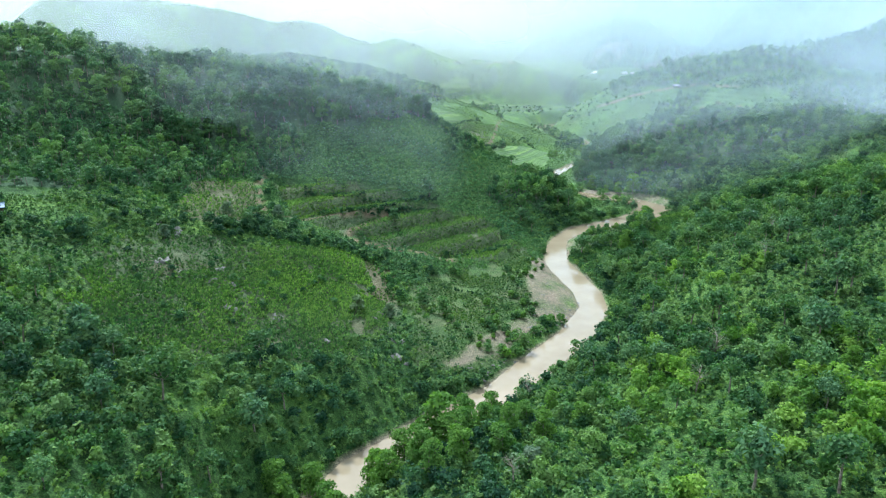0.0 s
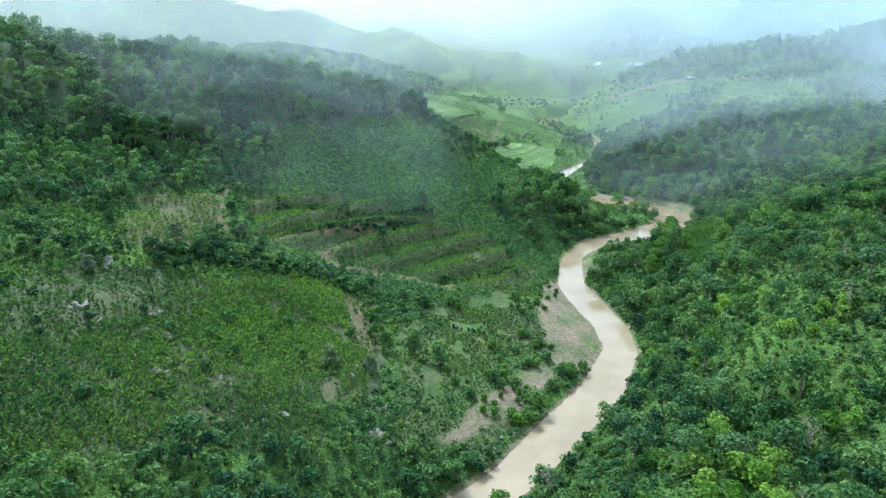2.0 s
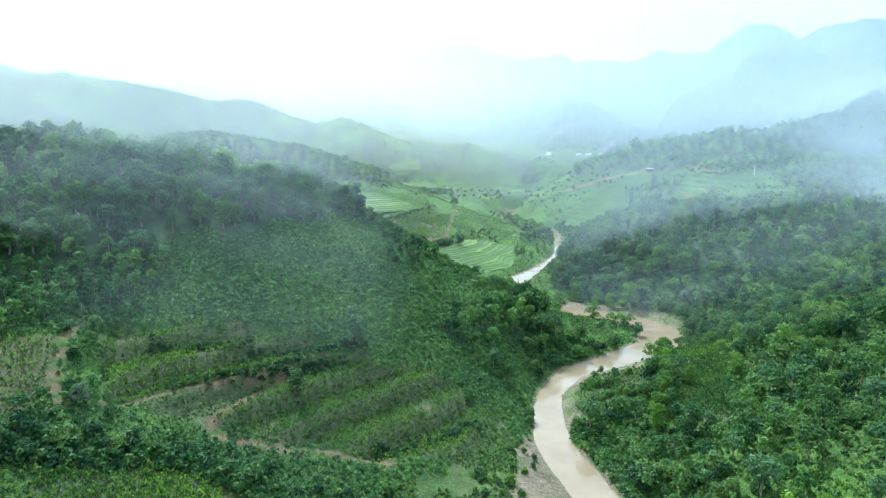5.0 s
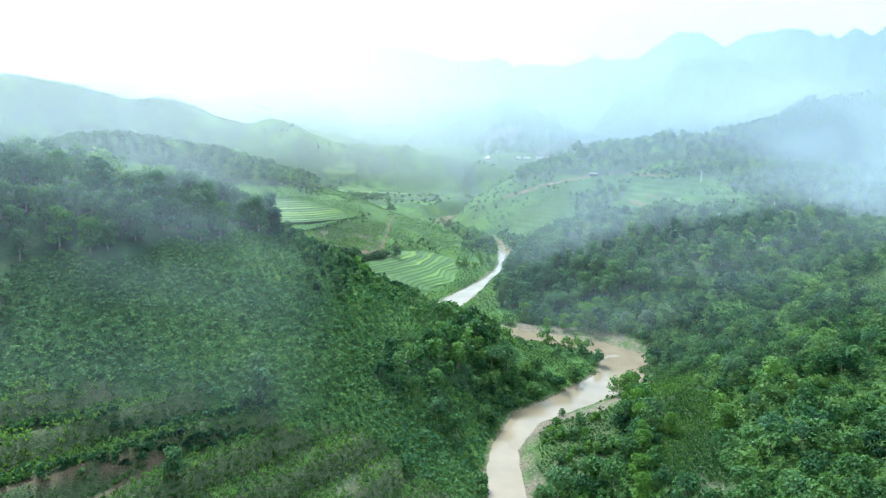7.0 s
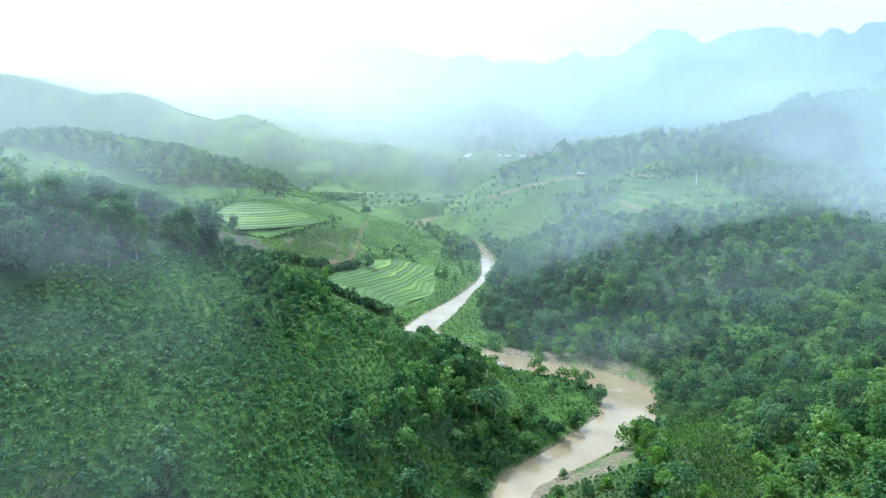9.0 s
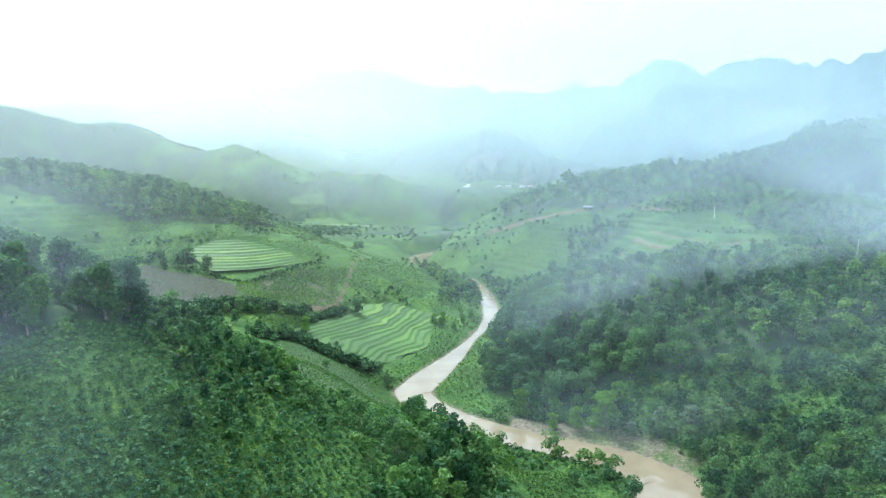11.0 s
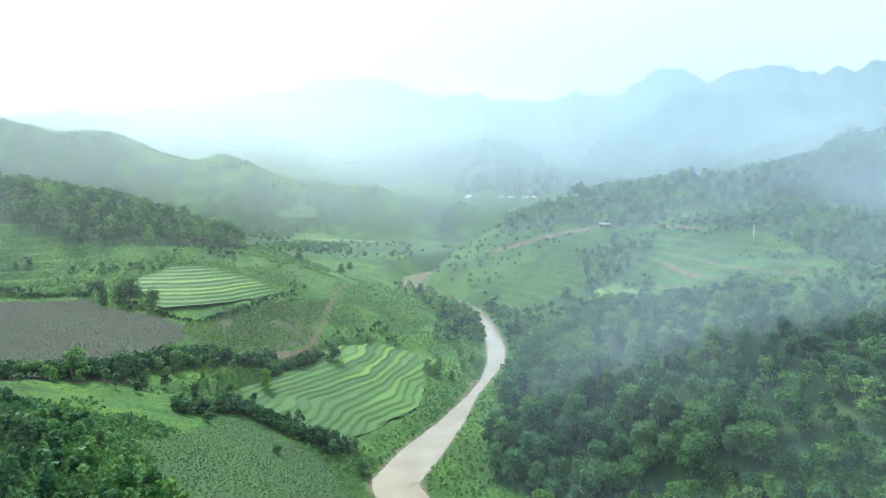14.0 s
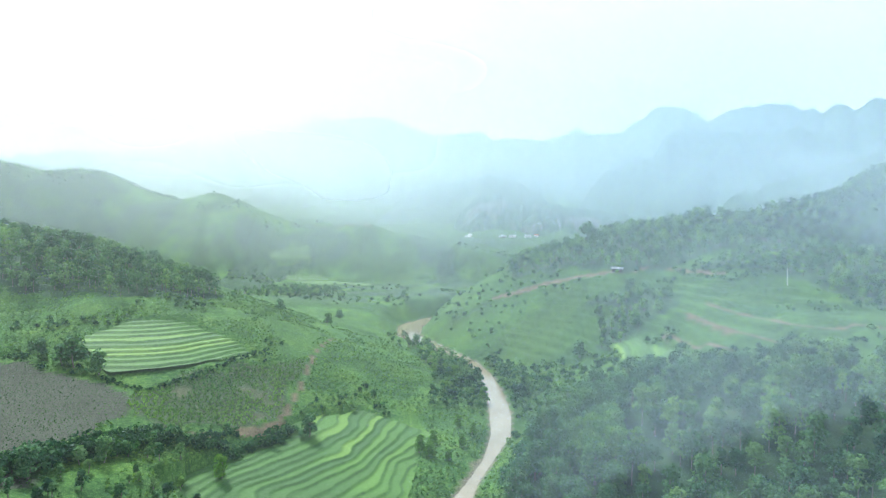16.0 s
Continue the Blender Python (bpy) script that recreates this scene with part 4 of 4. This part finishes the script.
    planted(dark, [(-6, 268, 1.0), (35, 283, 0.8), (-93, 162, 0.8), (-62, 201, 0.8), (-66, 112, 1.0), (-70, 116, 0.9), (-7, 274, 0.9), (-19, 247, 0.7),
                   (-37, 549, 1.5), (-42, 552, 1.2), (-52, 559, 1.0), (-26, 540, 1.15), (-24, 443, 1.2), (-14, 452, 1.1), (-3, 468, 0.9), (47, 513, 1.15), (-5, 349, 0.8), (-1, 356, 0.8), (0, 182, 0.8), (-6, 186, 0.8),
                   (187, 481, 0.8), (178, 595, 1.1), (210, 600, 1.1), (229, 642, 1.2), (207, 636, 0.9), (123, 841, 1.0), (65, 734, 0.9), (30, 659, 0.9), (56, 670, 0.9)], rng)
    fresh = tree("riverside_tree", "fresh bright green tree on the river bank", 8.0, 3.2, 1700, 0.27, LEAF_FRESH, 204, 0.15, 0.04, 15, "bright green riverside trees", count=8)
    south = [(106, 524, 0.6), (103, 534, 0.7), (99, 512, 0.6), (92, 500, 0.5), (-1, 118, 1.8), (-25, 106, 1.0), (-29, 100, 1.0), (-21, 101, 1.0), (-8, 114, 1.1),
             (-31, 103, 1.0), (-13, 107, 1.0), (4, 106, 1.0), (12, 105, 0.9), (16, 112, 0.8), (-4, 101, 1.1), (-19, 95, 1.1), (5, 126, 1.1), (11, 132, 0.9),
             (-10, 98, 1.0), (3, 96, 1.0), (10, 97, 0.9), (-26, 90, 1.0), (-14, 88, 1.0), (-2, 92, 0.9), (18, 103, 0.8), (8, 115, 0.9)]
    north = [(1, 112, 1.0), (22, 118, 0.7), (26, 108, 0.7), (64, 112, 0.6), (72, 104, 0.6), (80, 118, 0.6), (112, 377, 1.65), (102, 264, 0.9), (91, 270, 0.8),
             (100, 313, 0.9), (96, 300, 1.0), (91, 288, 1.05), (86, 276, 1.1), (83, 268, 0.9), (79, 260, 1.1), (74, 251, 1.0), (70, 243, 0.9), (104, 381, 1.0),
             (92, 396, 1.25), (98, 383, 0.75), (124, 367, 0.7), (23, 483, 0.85), (122, 569, 0.9), (84, 510, 0.8), (86, 503, 0.7), (90, 516, 0.7), (117, 606, 0.9)]
    planted(fresh, south + north, rng)
    grey = tree("grey_tree", "grey-green round tree beside the river", 6.0, 3.0, 700, 0.36, LEAF_GREY, 205, 0.15, 0.08, 16, "grey-green trees")
    planted(grey, [(132, 364, 1.3), (126, 369, 1.2), (-79, 178, 0.7), (-24, 170, 0.9), (-15, 172, 0.8), (118, 372, 0.7), (-58, 222, 0.8), (-70, 205, 0.9), (57, 128, 0.9), (14, 90, 0.9)], rng)
    bare = tree("bare_tree", "half-bare grey tree with thin open branches", 7.0, 3.2, 60, 0.3, LEAF_GREY, 206, 0.25, 0.3, 10, "half-bare trees", count=14)
    planted(bare, [(20, 136, 1.0), (11, 87, 0.9), (58, 126, 1.1), (85, 163, 1.1), (48, 110, 0.9), (100, 190, 1.0)], rng)
    wide = [tree("umbrella_tree", "broad flat-crowned tree on the steep bank", 7.5, 3.9, 640, 0.34, m, 220 + k, 0.45, 0.5, 16, "broad trees on the banks", count=9) for k, m in enumerate((LEAF_SHRUB, LEAF_TREE, LEAF_LOW))]
    x, y = spots(-105, 190, 62, 345, 12.5, rng)
    keep = ~is_open(x, y) & ~within(x, y, [CREST, HILL, FLAT, THICKET]) & ((x > 30) | ((y < 150) & (x < -30))) & (np.abs(x) < 0.72 * y + 8) & (off_river(x, y) > 5) & (y > 85 - 0.5 * np.abs(x))
    x, y = x[keep], y[keep]
    for k, t in enumerate(wide):
        planted(t, [(float(a), float(b), float(rng.uniform(0.6, 1.15))) for a, b in zip(x[k::3], y[k::3])], rng)
    island = tree("small_tree", "small round tree on the river bend", 5.0, 2.4, 700, 0.3, LEAF_TREE, 207, 0.2, 0.12, 14, "small trees by the water")
    planted(island, [(102, 340, 1.1), (90, 348, 0.8), (62, 378, 1.1), (52, 429, 0.9), (74, 299, 0.5), (54, 256, 0.9), (44, 436, 0.8), (50, 441, 0.9), (30, 419, 0.6), (13, 424, 0.7)], rng)


def bank_bushes():
    """Bushes on the flat by the river, each one told apart."""
    rng = np.random.default_rng(22)
    a = tree("bush", "leafy green bush on the gravelly river flat", 2.6, 1.7, 300, 0.28, LEAF_FRESH, 211, 0.1, 0.02, 9, "bushes on the river flat", "bush", 5)
    b = tree("bush", "dark green bush on the grassy river flat", 2.8, 1.8, 300, 0.29, LEAF_SHRUB, 212, 0.1, 0.02, 9, "bushes on the river flat", "bush", 5)
    spots_a = [(25, 225), (27, 218), (24, 205), (16, 192), (20, 184), (24, 189), (14, 177), (16, 170), (10, 166), (19, 174), (30, 200), (30, 223), (33, 243), (35, 236), (62, 281), (73, 277), (62, 256), (73, 269), (64, 270), (68, 263), (67, 280), (77, 287), (69, 272), (63, 262), (66, 286), (76, 273)]
    places = []
    for x, y in spots_a:
        for k in range(4):
            places.append((x + float(rng.normal(0, 2.2)), y + float(rng.normal(0, 2.6)), float(rng.uniform(0.5, 1.15))))
    places = [p for p in places if float(off_river(np.array([p[0]]), np.array([p[1]]))[0]) > 2]
    planted(a, places[::2], rng)
    planted(b, places[1::2] + [(4, 218, 1.3), (6, 216, 1.0), (7, 170, 1.0), (4, 174, 0.9), (2, 178, 0.8), (42, 265, 1.3), (42, 262, 1.0)], rng)


def rock(name, label, size, seed, group, category="rock"):
    """A weathered boulder with broken faces."""
    rng = np.random.default_rng(seed)
    bm = bmesh.new()
    bmesh.ops.create_icosphere(bm, subdivisions=2, radius=size)
    flat = rng.normal(0, 1, (7, 3))
    flat /= np.linalg.norm(flat, axis=1)[:, None]
    for v in bm.verts:
        p = np.array(v.co)
        for d in flat:
            over = p @ d - size * 0.58
            if over > 0:
                p = p - d * over * 0.85
        p = p * (1 + 0.25 * noise.noise(Vector(p / size * 1.6 + seed)))
        v.co = (p[0] * 1.2, p[1], p[2] * 0.7)
    mesh = bpy.data.meshes.new(name)
    bm.to_mesh(mesh)
    bm.free()
    mesh.materials.append(STONE)
    return tagged(new(name, mesh), label, category, group)


def rocks():
    rng = np.random.default_rng(23)
    heaps = [(-80, 184), (-77, 182), (-61, 166), (-58, 164), (-59, 161), (-75, 163), (-18, 171), (-13, 159), (-41, 155), (-32, 147), (-11, 149), (-53, 150), (-20, 173), (-66, 160)]
    outcrops = [(x + float(rng.normal(0, 1.4)), y + float(rng.normal(0, 1.4)), float(rng.uniform(0.4, 1.15))) for x, y in heaps for _ in range(4)]
    for k, seed in enumerate((5, 9, 14)):
        planted(rock("limestone_rock", "grey limestone outcrop sticking out of corn field", 1.3, seed, "limestone outcrops"), outcrops[k::3], rng)
    stones = []
    for x, y, k in ((42, 196, 10), (46, 208, 10), (38, 193, 8), (34, 204, 6), (40, 214, 8), (58, 293, 5), (72, 297, 6), (98, 488, 7), (101, 494, 7), (108, 508, 5), (22, 170, 14), (12, 156, 12), (8, 152, 10), (28, 182, 12), (31, 187, 10), (17, 163, 10), (44, 202, 8), (57, 290, 8), (60, 296, 6)):
        for _ in range(k):
            stones.append((x + float(rng.normal(0, 2.2)), y + float(rng.normal(0, 2.6)), float(rng.uniform(0.35, 1.0))))
    planted(rock("river_stone", "pale rounded stone on the river's gravel", 0.6, 31, "stones on the gravel banks", "stone"), stones[::2], rng)
    planted(rock("river_stone", "pale rounded stone on the river's gravel", 0.5, 32, "stones on the gravel banks", "stone"), stones[1::2], rng)


def box(bm, x0, x1, y0, y1, z0, z1):
    v = [bm.verts.new(p) for p in ((x0, y0, z0), (x1, y0, z0), (x1, y1, z0), (x0, y1, z0), (x0, y0, z1), (x1, y0, z1), (x1, y1, z1), (x0, y1, z1))]
    for f in ((3, 2, 1, 0), (4, 5, 6, 7), (0, 1, 5, 4), (1, 2, 6, 5), (2, 3, 7, 6), (3, 0, 4, 7)):
        bm.faces.new([v[i] for i in f])


def part(name, bm, mat, parent, label=""):
    mesh = bpy.data.meshes.new(name)
    bm.normal_update()
    bm.to_mesh(mesh)
    bm.free()
    mesh.materials.append(mat)
    ob = tagged(new(name, mesh), label)
    ob.parent = parent
    return ob


def house(x, y, turn, wide, deep, wall, roof_mat, label, walls=None):
    """A village house: walls, a pitched roof with eaves, a door and two windows."""
    z = float(height(np.array([x], float), np.array([y], float))[0])
    ob = tagged(new("house"), label, "house", "village houses")
    ob.matrix_basis = pose(x, y, z - 0.4, 0, 0, turn)
    bm = bmesh.new()
    box(bm, -wide / 2, wide / 2, -deep / 2, deep / 2, 0, wall)
    part("wall", bm, walls or PLASTER, ob)
    bm = bmesh.new()
    e, r = 0.6, wall + deep * 0.28
    a = [(-wide / 2 - e, -deep / 2 - e, wall - 0.1), (wide / 2 + e, -deep / 2 - e, wall - 0.1), (wide / 2 + e, 0, r), (-wide / 2 - e, 0, r), (wide / 2 + e, deep / 2 + e, wall - 0.1), (-wide / 2 - e, deep / 2 + e, wall - 0.1)]
    top = [bm.verts.new((p[0], p[1], p[2] + 0.15)) for p in a]
    low = [bm.verts.new(p) for p in a]
    for s in (top, low[::-1] and low):
        bm.faces.new([s[0], s[1], s[2], s[3]])
        bm.faces.new([s[3], s[2], s[4], s[5]])
    for i, j in ((0, 1), (1, 2), (2, 4), (4, 5), (5, 3), (3, 0)):
        bm.faces.new([top[i], low[i], low[j], top[j]])
    part("roof", bm, roof_mat, ob, "pitched roof with eaves")
    bm = bmesh.new()
    box(bm, -0.6, 0.6, -deep / 2 - 0.06, -deep / 2 + 0.02, 0.1, 2.2)
    part("door", bm, DARK_WOOD, ob)
    for s in (-1, 1):
        bm = bmesh.new()
        box(bm, s * wide * 0.3 - 0.6, s * wide * 0.3 + 0.6, -deep / 2 - 0.06, -deep / 2 + 0.02, 1.1, 2.2)
        part("window", bm, DARK_WOOD, ob)


def utility_poles():
    """Pale concrete poles with a crossarm and three insulators on the terraced slope."""
    pole = tagged(new("utility_pole"), "thin pale concrete utility pole on the terraced slope", "utility pole", "utility poles")
    bm = bmesh.new()
    bmesh.ops.create_cone(bm, cap_ends=True, segments=10, radius1=0.2, radius2=0.12, depth=9, matrix=Matrix.Translation((0, 0, 4.2)))
    part("post", bm, PLASTER, pole)
    bm = bmesh.new()
    box(bm, -1.0, 1.0, -0.22, -0.1, 8.1, 8.25)
    part("crossarm", bm, TIN, pole)
    for x in (-0.9, 0.0, 0.9):
        bm = bmesh.new()
        bmesh.ops.create_cone(bm, cap_ends=True, segments=8, radius1=0.08, radius2=0.05, depth=0.25, matrix=Matrix.Translation((x, -0.16, 8.37)))
        part("insulator", bm, DARK_WOOD, pole)
    planted(pole, [(238, 436, 1.0), (284.5, 467.6, 1.0), (283, 581, 1.0)], np.random.default_rng(27))


def houses():
    house(345, 1545, 10, 9, 7, 7.0, PLASTER, "tall white house in the far village")
    house(352, 1552, -15, 7, 6, 9.0, PLASTER, "narrow white house in the far village")
    house(430, 1590, 20, 12, 8, 3.6, TIN, "low white house with tin roof in village")
    house(455, 1600, -10, 14, 8, 3.6, TIN, "low white house with tin roof in village")
    house(490, 1605, 5, 13, 8, 3.8, TIN, "low white house with tin roof in village")
    house(512, 1612, -20, 10, 7, 3.8, RED_ROOF, "low house with red tiled roof in village")
    house(505, 770, -25, 12, 8, 3.8, TIN, "white house on the high hillside")
    house(235, 671, -30, 6, 3.5, 2.0, TIN, "low tin-roofed house beside the hill road", DARK_WOOD)
    house(-113, 159, 30, 4, 3, 1.8, BLUE_TIN, "small field hut with blue tin roof", DARK_WOOD)


LEAF_GREY = foliage("grey_leaves", (0.05, 0.09, 0.06), (0.1, 0.16, 0.1), (0.18, 0.24, 0.16))
DARK_WOOD = plain("dark_wood", (0.05, 0.04, 0.03), (0.12, 0.09, 0.07), 1.0)
BLUE_TIN = plain("blue_tin_roof", (0.12, 0.2, 0.32), (0.22, 0.32, 0.45), 0.6, 0.5)


def pebbles():
    """Small stones strewn over the gravel, too many to count."""
    rng = np.random.default_rng(26)
    verts, faces, at = [], [], 0
    for outline in GRAVEL:
        xs, ys = [p[0] for p in outline], [p[1] for p in outline]
        x, y = spots(min(xs), max(xs), min(ys), max(ys), 0.75, rng)
        keep = inside(x, y, outline, 1.5) & (off_river(x, y) > 0.3) & (rng.uniform(0, 1, len(x)) < 0.6)
        c = ground_at(x[keep], y[keep])
        n = len(c)
        s = rng.uniform(0.08, 0.27, n)[:, None]
        a = rng.uniform(0, 2 * np.pi, n)
        ring = [c + s * np.stack([np.cos(a + k * 2.09), np.sin(a + k * 2.09), np.full(n, -0.2)], -1) * rng.uniform(0.7, 1.3, (n, 1)) for k in range(3)]
        v = np.stack([*ring, c + s * np.array([0.1, 0, 0.6])], 1).reshape(-1, 3)
        i = np.arange(n)[:, None] * 4 + at
        faces.append(np.concatenate([i + np.array([[0, 1, 3]]), i + np.array([[1, 2, 3]]), i + np.array([[2, 0, 3]])]))
        verts.append(v)
        at += len(v)
    mesh = fill_mesh(bpy.data.meshes.new("pebbles"), np.concatenate(verts), np.concatenate(faces))
    mesh.materials.append(PEBBLE)
    tagged(new("pebbles", mesh), "loose grey and tan pebbles on the gravel banks", "pebbles", kind="stuff")


pebbles()
single_trees()
bank_bushes()
rocks()
houses()
utility_poles()


def rice_terraces():
    """Flooded steps of rice: level treads with low earth banks."""
    rng = np.random.default_rng(24)
    for k, (outline, rise, gap) in enumerate(zip(RICE, (0.62, 1.0, 0.9, 2.2, 2.0), (0.5, 0.6, 0.7, 1.6, 1.6))):
        xs, ys = [p[0] for p in outline], [p[1] for p in outline]
        px, py = np.meshgrid(np.arange(min(xs) - 1, max(xs) + 1, gap), np.arange(min(ys) - 1, max(ys) + 1, gap))
        base = height(px, py) if k == 0 else bare_height(px, py)
        h = base + 0.75 * wave(px, py, 21, 51) + 0.3 * wave(px, py, 8, 52)
        level = np.floor(h / rise)
        f = h / rise - level
        lip = np.exp(-((f - 0.86) / 0.07) ** 2) * 0.22
        z = (level + smooth(0.9, 1.0, f) - 0.15) * rise + lip + 0.45
        bank = smooth(0.8, 0.9, f) * (0.75 + 0.35 * wave(px, py, 6, 53))
        inner = inside(px, py, outline, 1.5)
        tread = np.sin(level * 12.9898 + k) * 43758.5
        tone = (tread - np.floor(tread)) * (0.8 if k < 3 else 0.45) * (1 if k else 0.25 + 0.75 * smooth(42, 62, px + 0.3 * (py - 500)))
        rows, cols = px.shape
        index = np.arange(rows * cols).reshape(rows, cols)
        quads = np.stack([index[:-1, :-1], index[:-1, 1:], index[1:, 1:], index[1:, :-1]], -1)
        quads = quads[inner[:-1, :-1] & inner[1:, 1:] & inner[1:, :-1] & inner[:-1, 1:]]
        used, back = np.unique(quads, return_inverse=True)
        verts = np.stack([px, py, z], -1).reshape(-1, 3)[used]
        mesh = fill_mesh(bpy.data.meshes.new("rice_terrace"), verts, back.reshape(-1, 4), {"bank": bank.ravel()[used], "tone": tone.ravel()[used]}, False)
        mesh.materials.append(PADDY)
        tagged(new("rice_terrace", mesh), "bright green stepped rice paddies with dark earth banks", "rice paddies", "rice terraces", "structure")


def paddy_material():
    m, n, l = material("paddy")
    fine = noise_at(n, l, 1.2, 5, 0.65)
    tread = ramp(n, l, attribute(n, "tone"), [(0.0, (0.04, 0.1, 0.026)), (0.4, (0.072, 0.16, 0.03)), (0.8, (0.125, 0.225, 0.038))])
    tread = blend(n, l, 1.0, tread, ramp(n, l, fine, [(0.3, (0.75, 0.8, 0.8)), (0.7, (1.15, 1.1, 1.0))]), "MULTIPLY")
    side = ramp(n, l, fine, [(0.3, (0.03, 0.075, 0.024)), (0.7, (0.065, 0.13, 0.04))])
    return surface(m, n, l, blend(n, l, attribute(n, "bank"), tread, side), 0.7, fine, 0.7, 0.3, specular=0.2)


PADDY = paddy_material()
rice_terraces()

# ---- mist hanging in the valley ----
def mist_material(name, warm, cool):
    """Scattering air: mostly lets light on forwards; its warm to cool colour holds the sunward glow and the bluer
    shaded side.
    """
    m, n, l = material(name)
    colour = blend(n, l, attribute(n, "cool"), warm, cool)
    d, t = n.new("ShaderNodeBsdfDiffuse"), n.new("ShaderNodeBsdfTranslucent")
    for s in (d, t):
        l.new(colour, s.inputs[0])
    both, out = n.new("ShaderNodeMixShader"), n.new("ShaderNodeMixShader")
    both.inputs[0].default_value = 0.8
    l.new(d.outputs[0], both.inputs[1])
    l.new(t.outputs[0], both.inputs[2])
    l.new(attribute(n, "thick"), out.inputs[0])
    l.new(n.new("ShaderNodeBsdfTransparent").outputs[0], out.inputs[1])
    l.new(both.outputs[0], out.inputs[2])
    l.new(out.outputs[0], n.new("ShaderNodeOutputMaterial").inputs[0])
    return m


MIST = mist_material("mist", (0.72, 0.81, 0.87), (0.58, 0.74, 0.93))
# the distant haze's blue tint is put into this colour along with the smoke
SMOKE_HAZE = mist_material("smoke", (0.64, 0.79, 0.97), (0.64, 0.79, 0.97))


def mist_bank(radius, thick, top, seed, east=0.0, spread=74):
    """A thin upright sheet of mist across the valley, thinning out at its foot and top. east: how much thicker to the right."""
    turn = np.radians(np.linspace(-spread, spread, 160))
    up = np.linspace(0, 1, 44)
    x = 50 + radius * np.sin(turn)
    y = 150 + radius * np.cos(turn)
    foot = height(x, y) - 2
    px, py = np.repeat(x[None], 44, 0), np.repeat(y[None], 44, 0)
    pz = foot[None] + (top - foot[None]).clip(20) * up[:, None]
    soft = radius * 0.09 + 8
    t = thick * smooth(0, soft, pz - foot[None]) * (1 - smooth(0.5, 1, up))[:, None]
    t = t * (1 + 0.4 * wave(turn * radius, pz * 2.2, radius * 0.16 + 20, seed))
    t = t * (1 + east * np.sin(turn))[None] * smooth(spread, spread - 8, np.abs(np.degrees(turn)))[None]
    # by bearing: sun glow painted warm on the left, shaded haze blue on the right
    cool = np.repeat(smooth(-12, 32, np.degrees(turn))[None], 44, 0)
    mesh = grid_mesh("mist", px, py, pz, {"thick": t.clip(0, 0.9), "cool": cool})
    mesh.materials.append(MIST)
    return tagged(new("mist", mesh), "thin pale mist hanging across the valley", "mist", kind="stuff")


# far sheets are thicker on the left, to pale the sunward side
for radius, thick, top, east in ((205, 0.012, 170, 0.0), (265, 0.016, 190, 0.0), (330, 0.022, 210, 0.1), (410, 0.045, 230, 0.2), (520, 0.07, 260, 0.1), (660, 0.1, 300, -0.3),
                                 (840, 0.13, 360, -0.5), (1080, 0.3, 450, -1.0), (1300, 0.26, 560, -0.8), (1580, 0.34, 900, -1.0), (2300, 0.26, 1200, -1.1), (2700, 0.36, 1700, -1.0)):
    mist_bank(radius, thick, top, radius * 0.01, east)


def smoke_haze_wisp(x0, y0, x1, y1, top, thick, size, seed, label, fade=(0, 0.25)):
    """An upright veil of smoke and haze above the line from one place to another, torn into streaks and thin at all its
    edges.
    """
    s, up = np.linspace(0, 1, 110), np.linspace(0, 1, 50)
    x, y = x0 + (x1 - x0) * s, y0 + (y1 - y0) * s
    foot = bare_height(x, y)
    px, py = np.repeat(x[None], 50, 0), np.repeat(y[None], 50, 0)
    pz = foot[None] - 1 + (top - foot[None]).clip(12) * up[:, None]
    along = s[None] * np.hypot(x1 - x0, y1 - y0)
    streak = wave(along + 1.2 * pz, pz * 2.0 - 0.5 * along, size, seed) + 0.5 * wave(along, pz * 2.5, size * 0.4, seed + 1)
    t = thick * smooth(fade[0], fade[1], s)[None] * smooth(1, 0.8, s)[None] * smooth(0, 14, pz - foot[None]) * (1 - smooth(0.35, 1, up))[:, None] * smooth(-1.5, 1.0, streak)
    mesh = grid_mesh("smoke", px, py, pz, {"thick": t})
    mesh.materials.append(SMOKE_HAZE)
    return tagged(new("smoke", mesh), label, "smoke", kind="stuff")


# besides smoke, these sheets are added to lay pale haze and glare over the slopes
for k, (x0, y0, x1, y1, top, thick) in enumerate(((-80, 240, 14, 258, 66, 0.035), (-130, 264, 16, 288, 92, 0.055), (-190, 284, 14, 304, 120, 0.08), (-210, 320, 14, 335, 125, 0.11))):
    smoke_haze_wisp(x0, y0, x1, y1, top, thick, 34, 3.1 + k, "thin blue smoke and haze over the wooded spur")
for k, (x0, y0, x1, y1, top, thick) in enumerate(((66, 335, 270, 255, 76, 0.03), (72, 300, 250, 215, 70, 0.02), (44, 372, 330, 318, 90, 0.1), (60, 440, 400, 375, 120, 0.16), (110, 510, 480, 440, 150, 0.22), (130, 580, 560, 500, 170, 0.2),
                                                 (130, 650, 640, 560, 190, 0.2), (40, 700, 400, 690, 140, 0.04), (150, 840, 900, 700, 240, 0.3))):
    smoke_haze_wisp(x0, y0, x1, y1, top, thick, 60, 8.3 + k, "blue wood smoke and haze over the far slopes", (0, 0.25) if y0 < 500 else (0.1, 0.65))
